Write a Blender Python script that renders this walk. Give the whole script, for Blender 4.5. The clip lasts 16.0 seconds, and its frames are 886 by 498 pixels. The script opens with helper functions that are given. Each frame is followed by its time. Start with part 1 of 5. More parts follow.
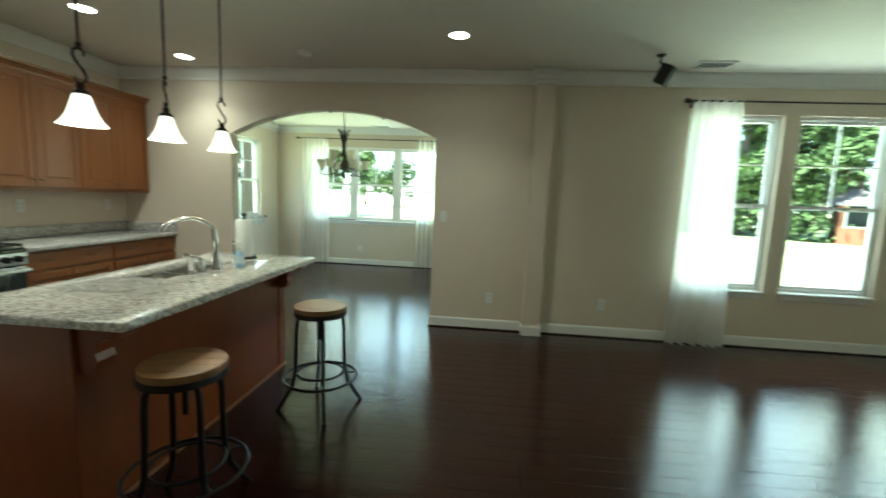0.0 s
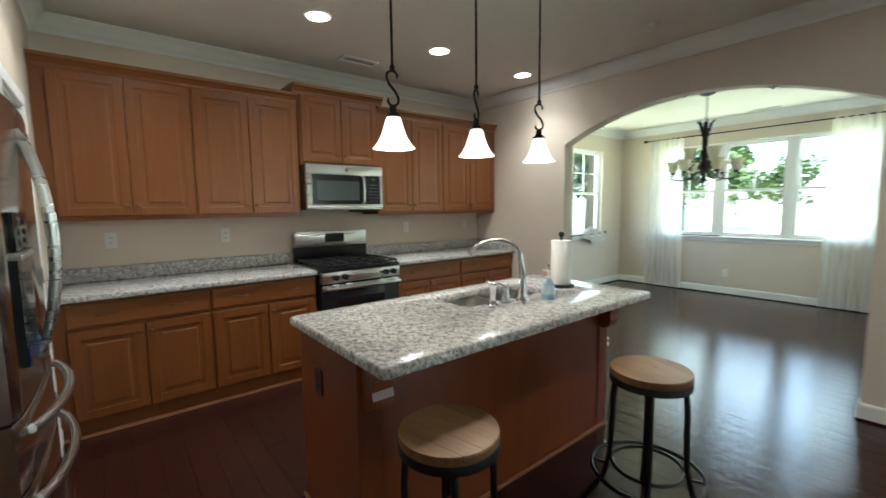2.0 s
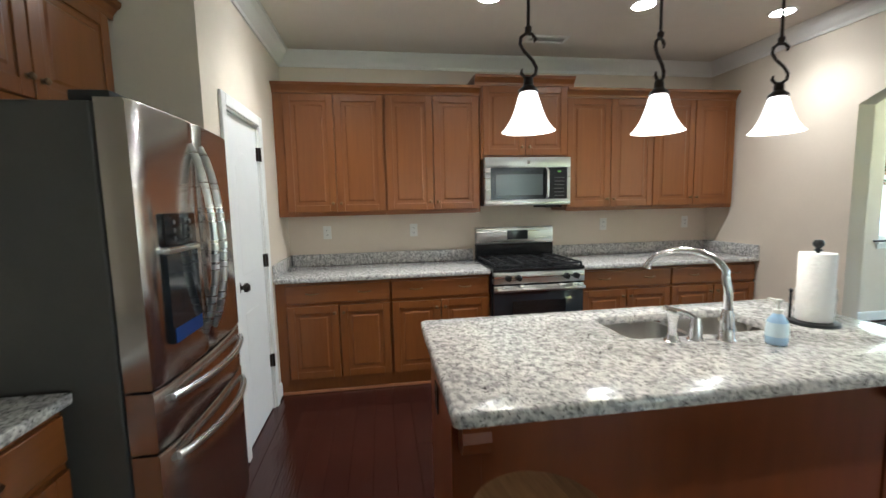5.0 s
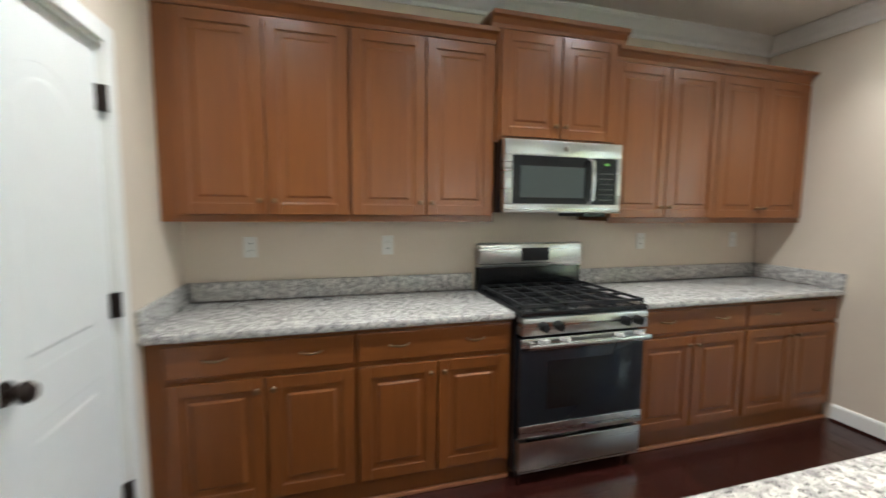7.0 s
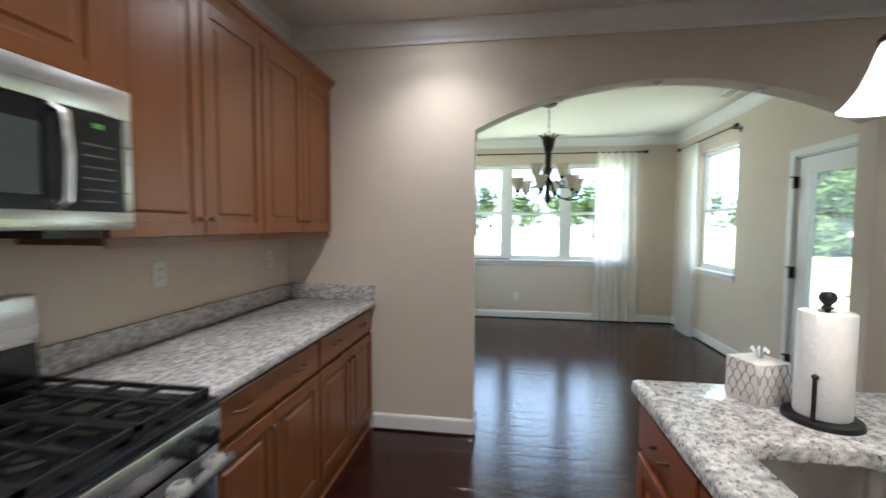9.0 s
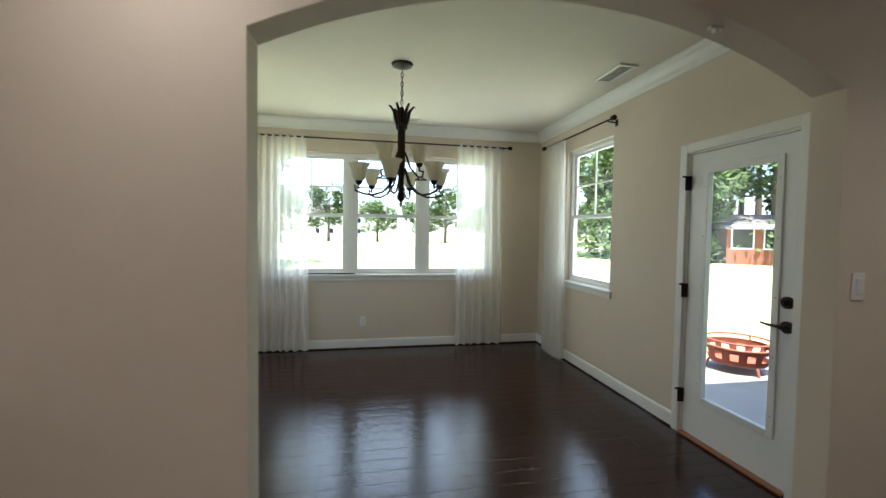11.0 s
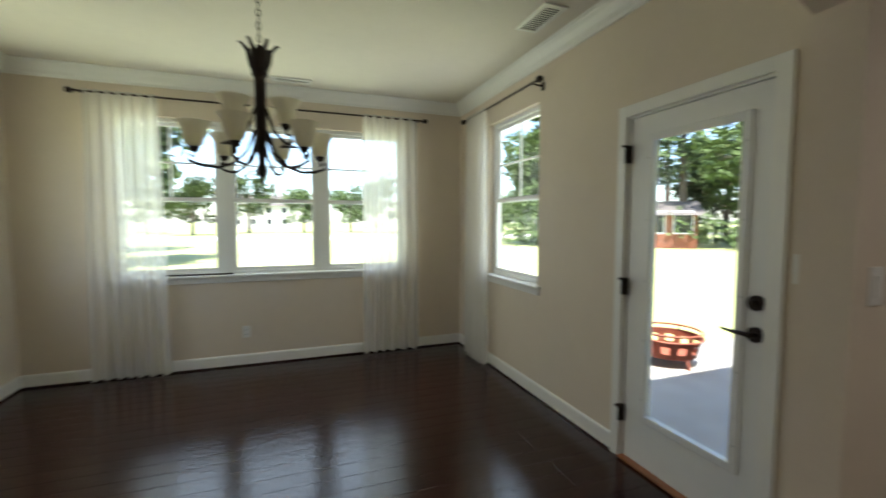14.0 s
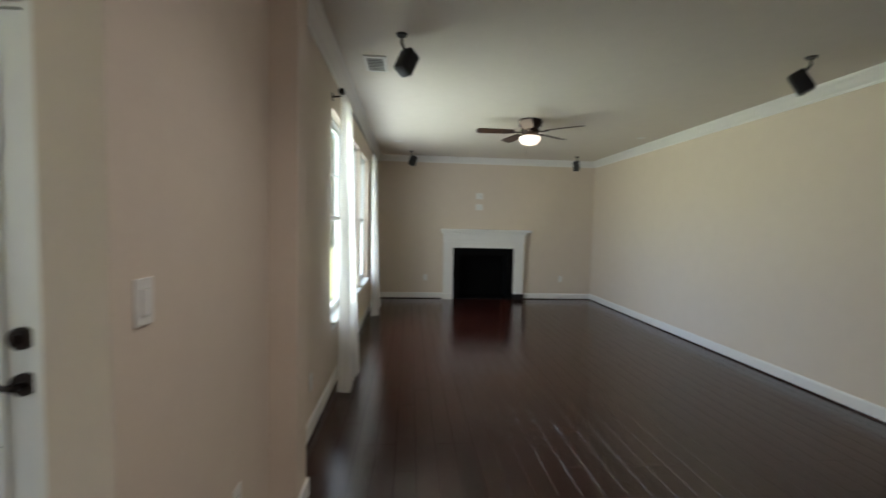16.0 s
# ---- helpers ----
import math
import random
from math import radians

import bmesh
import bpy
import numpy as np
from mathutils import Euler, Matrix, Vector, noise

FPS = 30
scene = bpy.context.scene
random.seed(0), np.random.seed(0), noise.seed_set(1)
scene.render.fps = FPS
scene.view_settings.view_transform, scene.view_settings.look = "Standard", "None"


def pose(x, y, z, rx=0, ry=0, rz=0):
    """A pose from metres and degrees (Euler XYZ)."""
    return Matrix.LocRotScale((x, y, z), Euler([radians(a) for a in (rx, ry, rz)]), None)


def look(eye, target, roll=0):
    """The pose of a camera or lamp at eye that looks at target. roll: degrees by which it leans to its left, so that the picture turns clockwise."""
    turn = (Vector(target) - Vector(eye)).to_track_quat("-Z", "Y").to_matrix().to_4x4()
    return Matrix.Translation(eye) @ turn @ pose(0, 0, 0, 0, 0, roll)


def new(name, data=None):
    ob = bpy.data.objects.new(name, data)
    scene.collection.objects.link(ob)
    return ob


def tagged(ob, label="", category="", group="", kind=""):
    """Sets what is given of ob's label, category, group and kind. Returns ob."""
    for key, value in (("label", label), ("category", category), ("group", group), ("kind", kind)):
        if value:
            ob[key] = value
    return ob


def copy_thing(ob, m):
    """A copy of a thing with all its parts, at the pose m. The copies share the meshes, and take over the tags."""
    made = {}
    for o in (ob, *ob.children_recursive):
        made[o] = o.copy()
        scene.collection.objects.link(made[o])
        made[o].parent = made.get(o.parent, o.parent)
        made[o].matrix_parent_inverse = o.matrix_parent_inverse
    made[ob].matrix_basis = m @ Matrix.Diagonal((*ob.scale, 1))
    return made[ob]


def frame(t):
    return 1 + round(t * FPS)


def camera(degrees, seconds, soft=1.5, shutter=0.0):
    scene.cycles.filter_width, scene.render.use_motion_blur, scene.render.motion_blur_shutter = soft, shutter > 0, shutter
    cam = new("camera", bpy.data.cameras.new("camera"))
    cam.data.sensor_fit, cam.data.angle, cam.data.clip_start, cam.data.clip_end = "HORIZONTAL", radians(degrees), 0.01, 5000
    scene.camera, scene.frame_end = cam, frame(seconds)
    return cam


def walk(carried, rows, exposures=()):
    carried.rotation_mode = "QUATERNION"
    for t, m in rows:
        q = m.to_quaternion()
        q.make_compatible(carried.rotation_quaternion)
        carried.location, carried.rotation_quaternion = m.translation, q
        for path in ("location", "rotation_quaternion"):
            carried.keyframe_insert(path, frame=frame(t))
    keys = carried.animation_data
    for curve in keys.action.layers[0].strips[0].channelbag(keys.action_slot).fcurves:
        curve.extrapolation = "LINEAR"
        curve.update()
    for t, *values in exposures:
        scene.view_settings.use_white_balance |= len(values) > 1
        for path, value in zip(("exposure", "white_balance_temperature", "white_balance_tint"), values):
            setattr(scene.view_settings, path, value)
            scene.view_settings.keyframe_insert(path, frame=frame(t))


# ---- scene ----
cam = camera(93.6, 16.0, shutter=0.5)
PATH = [
    (0, (0.126, 0.644, 1.431), (-0.056, 2.62, 1.188), 2.3),
    (0.5, (0.038, 0.805, 1.432), (-0.534, 2.708, 1.204), 1.3),
    (1, (-0.035, 0.942, 1.426), (-0.978, 2.691, 1.2), 0.5),
    (1.5, (-0.054, 1.16, 1.431), (-1.367, 2.654, 1.216), -0.1),
    (2, (-0.087, 1.394, 1.429), (-1.636, 2.643, 1.228), -0.7),
    (2.5, (-0.099, 1.596, 1.439), (-1.836, 2.569, 1.254), -1.4),
    (3, (0.008, 1.761, 1.438), (-1.858, 2.455, 1.253), -1.3),
    (3.5, (0.086, 1.846, 1.445), (-1.836, 2.372, 1.264), -1.6),
    (4, (0.084, 1.889, 1.441), (-1.862, 2.309, 1.245), -1.6),
    (4.5, (-0.013, 1.9, 1.439), (-1.98, 2.19, 1.225), -1.3),
    (6.8, (-1.401, 1.763, 1.442), (-3.349, 2.166, 1.24), 0.4),
    (7, (-1.523, 1.795, 1.435), (-3.433, 2.353, 1.241), 0.5),
    (7.5, (-1.816, 1.83, 1.426), (-3.497, 2.899, 1.255), 0.8),
    (8, (-2.096, 1.888, 1.431), (-3.34, 3.447, 1.284), 0.3),
    (8.5, (-2.348, 2.114, 1.432), (-3.111, 3.959, 1.306), 0.3),
    (9, (-2.519, 2.404, 1.432), (-2.816, 4.379, 1.32), 0.3),
    (9.5, (-2.565, 2.71, 1.418), (-2.489, 4.706, 1.323), -0.0),
    (10, (-2.538, 3.078, 1.431), (-2.266, 5.058, 1.347), 0.4),
    (12.5, (-2.078, 4.391, 1.439), (-1.661, 6.345, 1.357), 1.0),
    (13, (-2.016, 4.428, 1.428), (-1.677, 6.397, 1.344), 0.7),
    (13.5, (-1.982, 4.442, 1.431), (-1.605, 6.403, 1.33), 0.2),
    (14, (-1.936, 4.461, 1.422), (-1.245, 6.333, 1.293), 0.1),
    (14.5, (-1.817, 4.52, 1.412), (-0.536, 6.049, 1.267), 0.4),
    (15, (-1.659, 4.583, 1.415), (0.107, 5.511, 1.274), 0.6),
    (15.5, (-1.518, 4.575, 1.416), (0.453, 4.887, 1.285), 1.0),
    (16, (-1.36, 4.527, 1.437), (0.63, 4.363, 1.321), 1.3),
]
walk(cam, [(t, look(eye, target, roll)) for t, eye, target, roll in PATH], [
    (0, 3.1, 5600, -15), (1, 3.2, 5500, -4), (2.5, 3.3, 5400, 4), (3.5, 3.5, 5300, 6), (6.8, 3.65, 5400, 5), (8, 3.4, 5300, 8), (9.5, 2.9, 5400, 12), (10, 2.7, 5500, 12),
    (12.5, 2.2, 6100, 11), (14, 2.2, 6100, 11), (14.5, 2.25, 6000, 12), (15, 2.45, 5800, 13), (15.5, 2.6, 5700, 13), (16, 2.85, 5800, 14)])

# ---- light ----
world = bpy.data.worlds.new("sky")
scene.world = world
world.use_nodes = True
wn = world.node_tree
sky = wn.nodes.new("ShaderNodeTexSky")
sky.sky_type = "NISHITA"
sky.sun_disc = False
sky.sun_elevation = radians(70)
sky.sun_rotation = radians(195)
wn.links.new(sky.outputs[0], wn.nodes["Background"].inputs[0])
wn.nodes["Background"].inputs[1].default_value = 0.13
sun = new("sun", bpy.data.lights.new("sun", "SUN"))
sun.data.energy, sun.data.angle, sun.data.color = 4.6, radians(0.5), (1.0, 0.95, 0.86)
sun.matrix_world = look((-3.0, -5.4, 22.0), (0, 2.0, 0))

# ---- materials ----
def mat(name, color, rough=0.5, metal=0.0, grain=0.0, scale=20.0, bump=0.0, color2=None, stretch=(1, 1, 1), coat=0.0, fine=0.0, emit=None, per=0.0, spec=None):
    m = bpy.data.materials.new(name)
    m.use_nodes = True
    nt = m.node_tree
    b = nt.nodes["Principled BSDF"]
    b.inputs["Roughness"].default_value = rough
    b.inputs["Metallic"].default_value = metal
    b.inputs["Coat Weight"].default_value = coat
    b.inputs["Coat Roughness"].default_value = 0.22
    if spec is not None:
        b.inputs["Specular IOR Level"].default_value = spec
    b.inputs["Base Color"].default_value = (*color, 1)
    if emit:
        b.inputs["Emission Color"].default_value = (*emit[0], 1)
        b.inputs["Emission Strength"].default_value = emit[1]
    if grain or bump or color2 or per:
        co = nt.nodes.new("ShaderNodeTexCoord")
        mp = nt.nodes.new("ShaderNodeMapping")
        mp.inputs["Scale"].default_value = stretch
        nt.links.new(co.outputs["Object"], mp.inputs["Vector"])
        n1 = nt.nodes.new("ShaderNodeTexNoise")
        n1.inputs["Scale"].default_value = scale
        n1.inputs["Detail"].default_value = 6
        n2 = nt.nodes.new("ShaderNodeTexNoise")
        n2.inputs["Scale"].default_value = scale * 0.13
        n2.inputs["Detail"].default_value = 3
        for n in (n1, n2):
            nt.links.new(mp.outputs[0], n.inputs["Vector"])
        ramp = nt.nodes.new("ShaderNodeMix")
        ramp.data_type = "RGBA"
        c2 = color2 or tuple(c * (1 - grain) for c in color)
        ramp.inputs[6].default_value = (*color, 1)
        ramp.inputs[7].default_value = (*c2, 1)
        add = nt.nodes.new("ShaderNodeMath")
        add.operation = "MULTIPLY_ADD"
        nt.links.new(n1.outputs[0], add.inputs[0])
        add.inputs[1].default_value = 1.3
        sub = nt.nodes.new("ShaderNodeMath")
        sub.operation = "MULTIPLY_ADD"
        sub.inputs[1].default_value, sub.inputs[2].default_value = 1.1, -0.7
        nt.links.new(n2.outputs[0], sub.inputs[0])
        nt.links.new(sub.outputs[0], add.inputs[2])
        add.use_clamp = True
        nt.links.new(add.outputs[0], ramp.inputs[0])
        last = ramp.outputs[2]
        if per:
            oi = nt.nodes.new("ShaderNodeObjectInfo")
            hsv = nt.nodes.new("ShaderNodeHueSaturation")
            mr = nt.nodes.new("ShaderNodeMapRange")
            mr.inputs[3].default_value, mr.inputs[4].default_value = 1 - per, 1 + per
            nt.links.new(oi.outputs["Random"], mr.inputs[0])
            nt.links.new(mr.outputs[0], hsv.inputs["Value"])
            nt.links.new(last, hsv.inputs["Color"])
            last = hsv.outputs[0]
        nt.links.new(last, b.inputs["Base Color"])
        rr = nt.nodes.new("ShaderNodeMapRange")
        rr.inputs[3].default_value, rr.inputs[4].default_value = max(0.02, rough * 0.8), min(1, rough * 1.25)
        nt.links.new(n2.outputs[0], rr.inputs[0])
        nt.links.new(rr.outputs[0], b.inputs["Roughness"])
        if bump:
            bp = nt.nodes.new("ShaderNodeBump")
            bp.inputs["Strength"].default_value = bump
            bp.inputs["Distance"].default_value = 0.01
            nt.links.new(n1.outputs[0], bp.inputs["Height"])
            nt.links.new(bp.outputs[0], b.inputs["Normal"])
    return m


def granite_mat(name):
    m = bpy.data.materials.new(name)
    m.use_nodes = True
    nt = m.node_tree
    b = nt.nodes["Principled BSDF"]
    b.inputs["Roughness"].default_value = 0.14
    co = nt.nodes.new("ShaderNodeTexCoord")
    big = nt.nodes.new("ShaderNodeTexNoise")
    big.inputs["Scale"].default_value, big.inputs["Detail"].default_value = 52, 4
    vo = nt.nodes.new("ShaderNodeTexVoronoi")
    vo.inputs["Scale"].default_value = 95
    spk = nt.nodes.new("ShaderNodeTexNoise")
    spk.inputs["Scale"].default_value, spk.inputs["Detail"].default_value = 110, 3
    warp = nt.nodes.new("ShaderNodeMix")
    warp.data_type = "VECTOR"
    warp.inputs[0].default_value = 0.06
    nt.links.new(co.outputs["Object"], warp.inputs[4])
    nt.links.new(big.outputs["Color"], warp.inputs[5])
    nt.links.new(co.outputs["Object"], big.inputs["Vector"])
    nt.links.new(warp.outputs[1], vo.inputs["Vector"])
    nt.links.new(co.outputs["Object"], spk.inputs["Vector"])
    r1 = nt.nodes.new("ShaderNodeValToRGB")
    e = r1.color_ramp.elements
    e[0].position, e[0].color = 0.36, (0.30, 0.29, 0.285, 1)
    e[1].position, e[1].color = 0.60, (0.64, 0.615, 0.585, 1)
    x = e.new(0.47)
    x.color = (0.46, 0.44, 0.42, 1)
    nt.links.new(big.outputs[0], r1.inputs[0])
    r2 = nt.nodes.new("ShaderNodeValToRGB")
    e = r2.color_ramp.elements
    e[0].position, e[0].color = 0.33, (0.09, 0.08, 0.08, 1)
    e[1].position, e[1].color = 0.43, (1, 1, 1, 1)
    nt.links.new(spk.outputs[0], r2.inputs[0])
    bw = nt.nodes.new("ShaderNodeMapRange")
    bw.inputs[3].default_value, bw.inputs[4].default_value = 0.72, 1.15
    nt.links.new(vo.outputs["Color"], bw.inputs[0])
    m1 = nt.nodes.new("ShaderNodeMix")
    m1.data_type, m1.blend_type = "RGBA", "MULTIPLY"
    m1.inputs[0].default_value = 0.85
    nt.links.new(r1.outputs[0], m1.inputs[6])
    nt.links.new(r2.outputs[0], m1.inputs[7])
    m2 = nt.nodes.new("ShaderNodeMix")
    m2.data_type, m2.blend_type = "RGBA", "MULTIPLY"
    m2.inputs[0].default_value = 1
    nt.links.new(m1.outputs[2], m2.inputs[6])
    nt.links.new(bw.outputs[0], m2.inputs[7])
    nt.links.new(m2.outputs[2], b.inputs["Base Color"])
    return m


def sheet_mat(name, color, see, glossy=0.0):
    """Thin stuff that lets part of the light pass: sheer cloth or a window pane."""
    m = bpy.data.materials.new(name)
    m.use_nodes = True
    nt = m.node_tree
    out = nt.nodes["Material Output"]
    nt.nodes.remove(nt.nodes["Principled BSDF"])
    tr = nt.nodes.new("ShaderNodeBsdfTransparent")
    mix = nt.nodes.new("ShaderNodeMixShader")
    if glossy:
        gl = nt.nodes.new("ShaderNodeBsdfGlossy")
        gl.inputs["Roughness"].default_value = 0.02
        fr = nt.nodes.new("ShaderNodeLayerWeight")
        pw = nt.nodes.new("ShaderNodeMath")
        pw.operation = "POWER"
        pw.inputs[1].default_value = 5
        ad = nt.nodes.new("ShaderNodeMath")
        ad.operation = "MULTIPLY_ADD"
        ad.inputs[1].default_value, ad.inputs[2].default_value = 0.7, 0.03
        nt.links.new(fr.outputs["Facing"], pw.inputs[0])
        nt.links.new(pw.outputs[0], ad.inputs[0])
        nt.links.new(ad.outputs[0], mix.inputs[0])
        nt.links.new(tr.outputs[0], mix.inputs[1])
        nt.links.new(gl.outputs[0], mix.inputs[2])
        tr.inputs[0].default_value = (*color, 1)
    else:
        d = nt.nodes.new("ShaderNodeBsdfDiffuse")
        t2 = nt.nodes.new("ShaderNodeBsdfTranslucent")
        half = nt.nodes.new("ShaderNodeMixShader")
        half.inputs[0].default_value = 0.55
        for n in (d, t2):
            n.inputs[0].default_value = (*color, 1)
        nt.links.new(d.outputs[0], half.inputs[1])
        nt.links.new(t2.outputs[0], half.inputs[2])
        co = nt.nodes.new("ShaderNodeTexCoord")
        ns = nt.nodes.new("ShaderNodeTexNoise")
        ns.inputs["Scale"].default_value = 9
        mp = nt.nodes.new("ShaderNodeMapping")
        mp.inputs["Scale"].default_value = (4, 4, 0.15)
        nt.links.new(co.outputs["Object"], mp.inputs[0])
        nt.links.new(mp.outputs[0], ns.inputs["Vector"])
        mr = nt.nodes.new("ShaderNodeMapRange")
        mr.inputs[3].default_value, mr.inputs[4].default_value = 1 - see - 0.12, 1 - see + 0.12
        nt.links.new(ns.outputs[0], mr.inputs[0])
        nt.links.new(mr.outputs[0], mix.inputs[0])
        nt.links.new(tr.outputs[0], mix.inputs[1])
        nt.links.new(half.outputs[0], mix.inputs[2])
    nt.links.new(mix.outputs[0], out.inputs[0])
    return m


M_WALL = mat("wall_paint", (0.67, 0.58, 0.475), 0.75, grain=0.04, scale=60, bump=0.05)
M_CEIL = mat("ceiling_paint", (0.72, 0.67, 0.59), 0.9, grain=0.05, scale=80, bump=0.08)
M_TRIM = mat("white_trim_paint", (0.80, 0.79, 0.76), 0.35, grain=0.04, scale=15)
M_DOOR = mat("white_door_paint", (0.78, 0.78, 0.77), 0.4, grain=0.04, scale=12)
M_FLOOR = mat("dark_floor_boards", (0.038, 0.0095, 0.0065), 0.12, color2=(0.014, 0.0047, 0.004), scale=9, stretch=(1.2, 12, 12), bump=0.12, per=0.18, spec=0.5)
M_GAP = mat("board_gap", (0.006, 0.004, 0.004), 0.7)
M_WOOD = mat("cabinet_wood", (0.205, 0.069, 0.014), 0.33, color2=(0.155, 0.048, 0.010), scale=7, stretch=(7, 7, 0.5), bump=0.03, coat=0.12)
M_WOODX = mat("cabinet_rail_wood", (0.205, 0.069, 0.014), 0.33, color2=(0.155, 0.048, 0.010), scale=7, stretch=(0.5, 7, 7), bump=0.03, coat=0.12)
M_ISLE = mat("island_wood", (0.24, 0.063, 0.016), 0.3, color2=(0.18, 0.045, 0.012), scale=5, stretch=(3, 3, 0.5), bump=0.02, coat=0.15)
M_SHOE = mat("shoe_mould_wood", (0.36, 0.15, 0.065), 0.4, grain=0.25, scale=12)
M_SEAT = mat("stool_seat_wood", (0.35, 0.19, 0.085), 0.38, color2=(0.20, 0.095, 0.04), scale=9, stretch=(1, 9, 1), bump=0.08, per=0.16)
M_GRAN = granite_mat("granite")
M_STEEL = mat("brushed_steel", (0.58, 0.57, 0.55), 0.28, 1.0, grain=0.03, scale=8, stretch=(0.6, 0.6, 60))
M_STEELV = mat("brushed_steel_upright", (0.66, 0.63, 0.60), 0.2, 1.0, grain=0.03, scale=8, stretch=(60, 60, 0.6))
M_CHROME = mat("chrome", (0.8, 0.8, 0.82), 0.06, 1.0)
M_SINK = mat("sink_steel", (0.55, 0.53, 0.50), 0.28, 1.0, grain=0.1, scale=30)
M_BRONZE = mat("oil_rubbed_bronze", (0.030, 0.019, 0.014), 0.5, 0.6, grain=0.3, scale=30)
M_PULL = mat("antique_bronze_pull", (0.22, 0.14, 0.08), 0.35, 0.9, grain=0.3, scale=40)
M_BLACK = mat("black_metal", (0.018, 0.018, 0.018), 0.42, 0.3, grain=0.3, scale=30, bump=0.05)
M_IRON = mat("cast_iron", (0.015, 0.015, 0.016), 0.6, 0.2, grain=0.3, scale=60, bump=0.1)
M_ENAMEL = mat("black_enamel", (0.012, 0.012, 0.013), 0.15)
M_OVEN = mat("oven_glass", (0.014, 0.017, 0.022), 0.07)
M_WINDOWM = mat("microwave_window", (0.06, 0.07, 0.065), 0.15)
M_GREY = mat("fridge_side_paint", (0.075, 0.07, 0.062), 0.45, grain=0.1, scale=100, bump=0.05)
M_PLASTIC = mat("white_plastic", (0.75, 0.74, 0.70), 0.35)
M_SLOT = mat("dark_slot", (0.03, 0.03, 0.03), 0.6)
M_BROWNP = mat("brown_plastic", (0.035, 0.018, 0.014), 0.35)
M_PAPER = mat("paper_towel", (0.82, 0.81, 0.79), 0.9, grain=0.05, scale=60, bump=0.3)
M_BOX = mat("tissue_box_card", (0.72, 0.69, 0.65), 0.6, grain=0.06, scale=30)
M_BOXLINE = mat("tissue_box_line", (0.30, 0.27, 0.26), 0.6)
M_SOAP = mat("blue_soap", (0.42, 0.60, 0.80), 0.08)
M_CLEARP = mat("soap_label", (0.62, 0.74, 0.82), 0.3)
M_CLEARP2 = sheet_mat("clear_plastic", (0.75, 0.74, 0.72), 0.45)
M_SHADE = mat("alabaster_glass", (0.86, 0.80, 0.70), 0.35, grain=0.10, scale=14, emit=((1.0, 0.89, 0.72), 0.3))

M_FANGLASS = mat("fan_light_glass", (0.86, 0.80, 0.68), 0.4, emit=((1.0, 0.82, 0.55), 0.25))
M_CAN = mat("downlight_lens", (0.9, 0.88, 0.84), 0.5, emit=((1.0, 0.92, 0.8), 8.0))
M_VINYL = mat("window_vinyl", (0.78, 0.78, 0.76), 0.4)
M_GLASS = sheet_mat("window_glass", (0.96, 0.98, 0.97), 1, glossy=1)
M_SHEER = sheet_mat("sheer_cloth", (0.88, 0.87, 0.83), 0.42)
M_SHADE2 = sheet_mat("unlit_alabaster_glass", (0.86, 0.82, 0.72), 0.16)
M_CLOTH = mat("white_towel", (0.56, 0.54, 0.51), 0.95, grain=0.12, scale=60, bump=0.5)
M_FANBLADE = mat("fan_blade_wood", (0.06, 0.028, 0.016), 0.35, grain=0.3, scale=20)
M_RUST = mat("rusty_red_iron", (0.30, 0.075, 0.035), 0.7, color2=(0.18, 0.05, 0.03), scale=14, bump=0.2)
M_PATIO = mat("patio_concrete", (0.40, 0.37, 0.34), 0.85, color2=(0.27, 0.25, 0.23), scale=3, bump=0.15)
M_GRASS = mat("lawn_grass", (0.28, 0.33, 0.10), 0.9, color2=(0.38, 0.37, 0.17), scale=6, bump=0.4)
M_ROAD = mat("pale_gravel_road", (0.52, 0.50, 0.46), 0.9, grain=0.15, scale=5)
M_LEAF = mat("tree_leaves", (0.085, 0.12, 0.04), 0.75, color2=(0.045, 0.07, 0.022), scale=0.8, per=0.25, spec=0.15)
M_BARK = mat("tree_bark", (0.12, 0.09, 0.065), 0.9, color2=(0.06, 0.045, 0.035), scale=10, stretch=(3, 3, 0.5), bump=0.6)
M_FENCE = mat("white_vinyl_fence", (0.75, 0.76, 0.78), 0.5, grain=0.05, scale=4)
M_BRICKH = mat("red_brown_siding", (0.30, 0.10, 0.055), 0.8, color2=(0.20, 0.07, 0.04), scale=3)
M_ROOF = mat("roof_shingle", (0.14, 0.12, 0.11), 0.9, grain=0.3, scale=6, bump=0.2)
M_SIDING = mat("pale_siding", (0.55, 0.52, 0.47), 0.7, grain=0.08, scale=5)
M_RED = mat("red_sticker", (0.5, 0.04, 0.04), 0.5)
M_FIREBOX = mat("firebox_black", (0.004, 0.004, 0.004), 0.8, grain=0.3, scale=10, bump=0.1, spec=0.1)
M_SLATE = mat("black_slate", (0.012, 0.012, 0.013), 0.18, grain=0.3, scale=8)

# ---- mesh helpers ----
def bx(bm, x0, x1, y0, y1, z0, z1, bev=0.0):
    r = bmesh.ops.create_cube(bm, size=1.0, matrix=Matrix.LocRotScale(((x0 + x1) / 2, (y0 + y1) / 2, (z0 + z1) / 2), None, (abs(x1 - x0), abs(y1 - y0), abs(z1 - z0))))
    if bev:
        es = list({e for v in r["verts"] for e in v.link_edges})
        bmesh.ops.bevel(bm, geom=es, offset=bev, segments=2, affect="EDGES", profile=0.5)
    return bm


def box(*a, bev=0.0):
    return bx(bmesh.new(), *a, bev=bev)


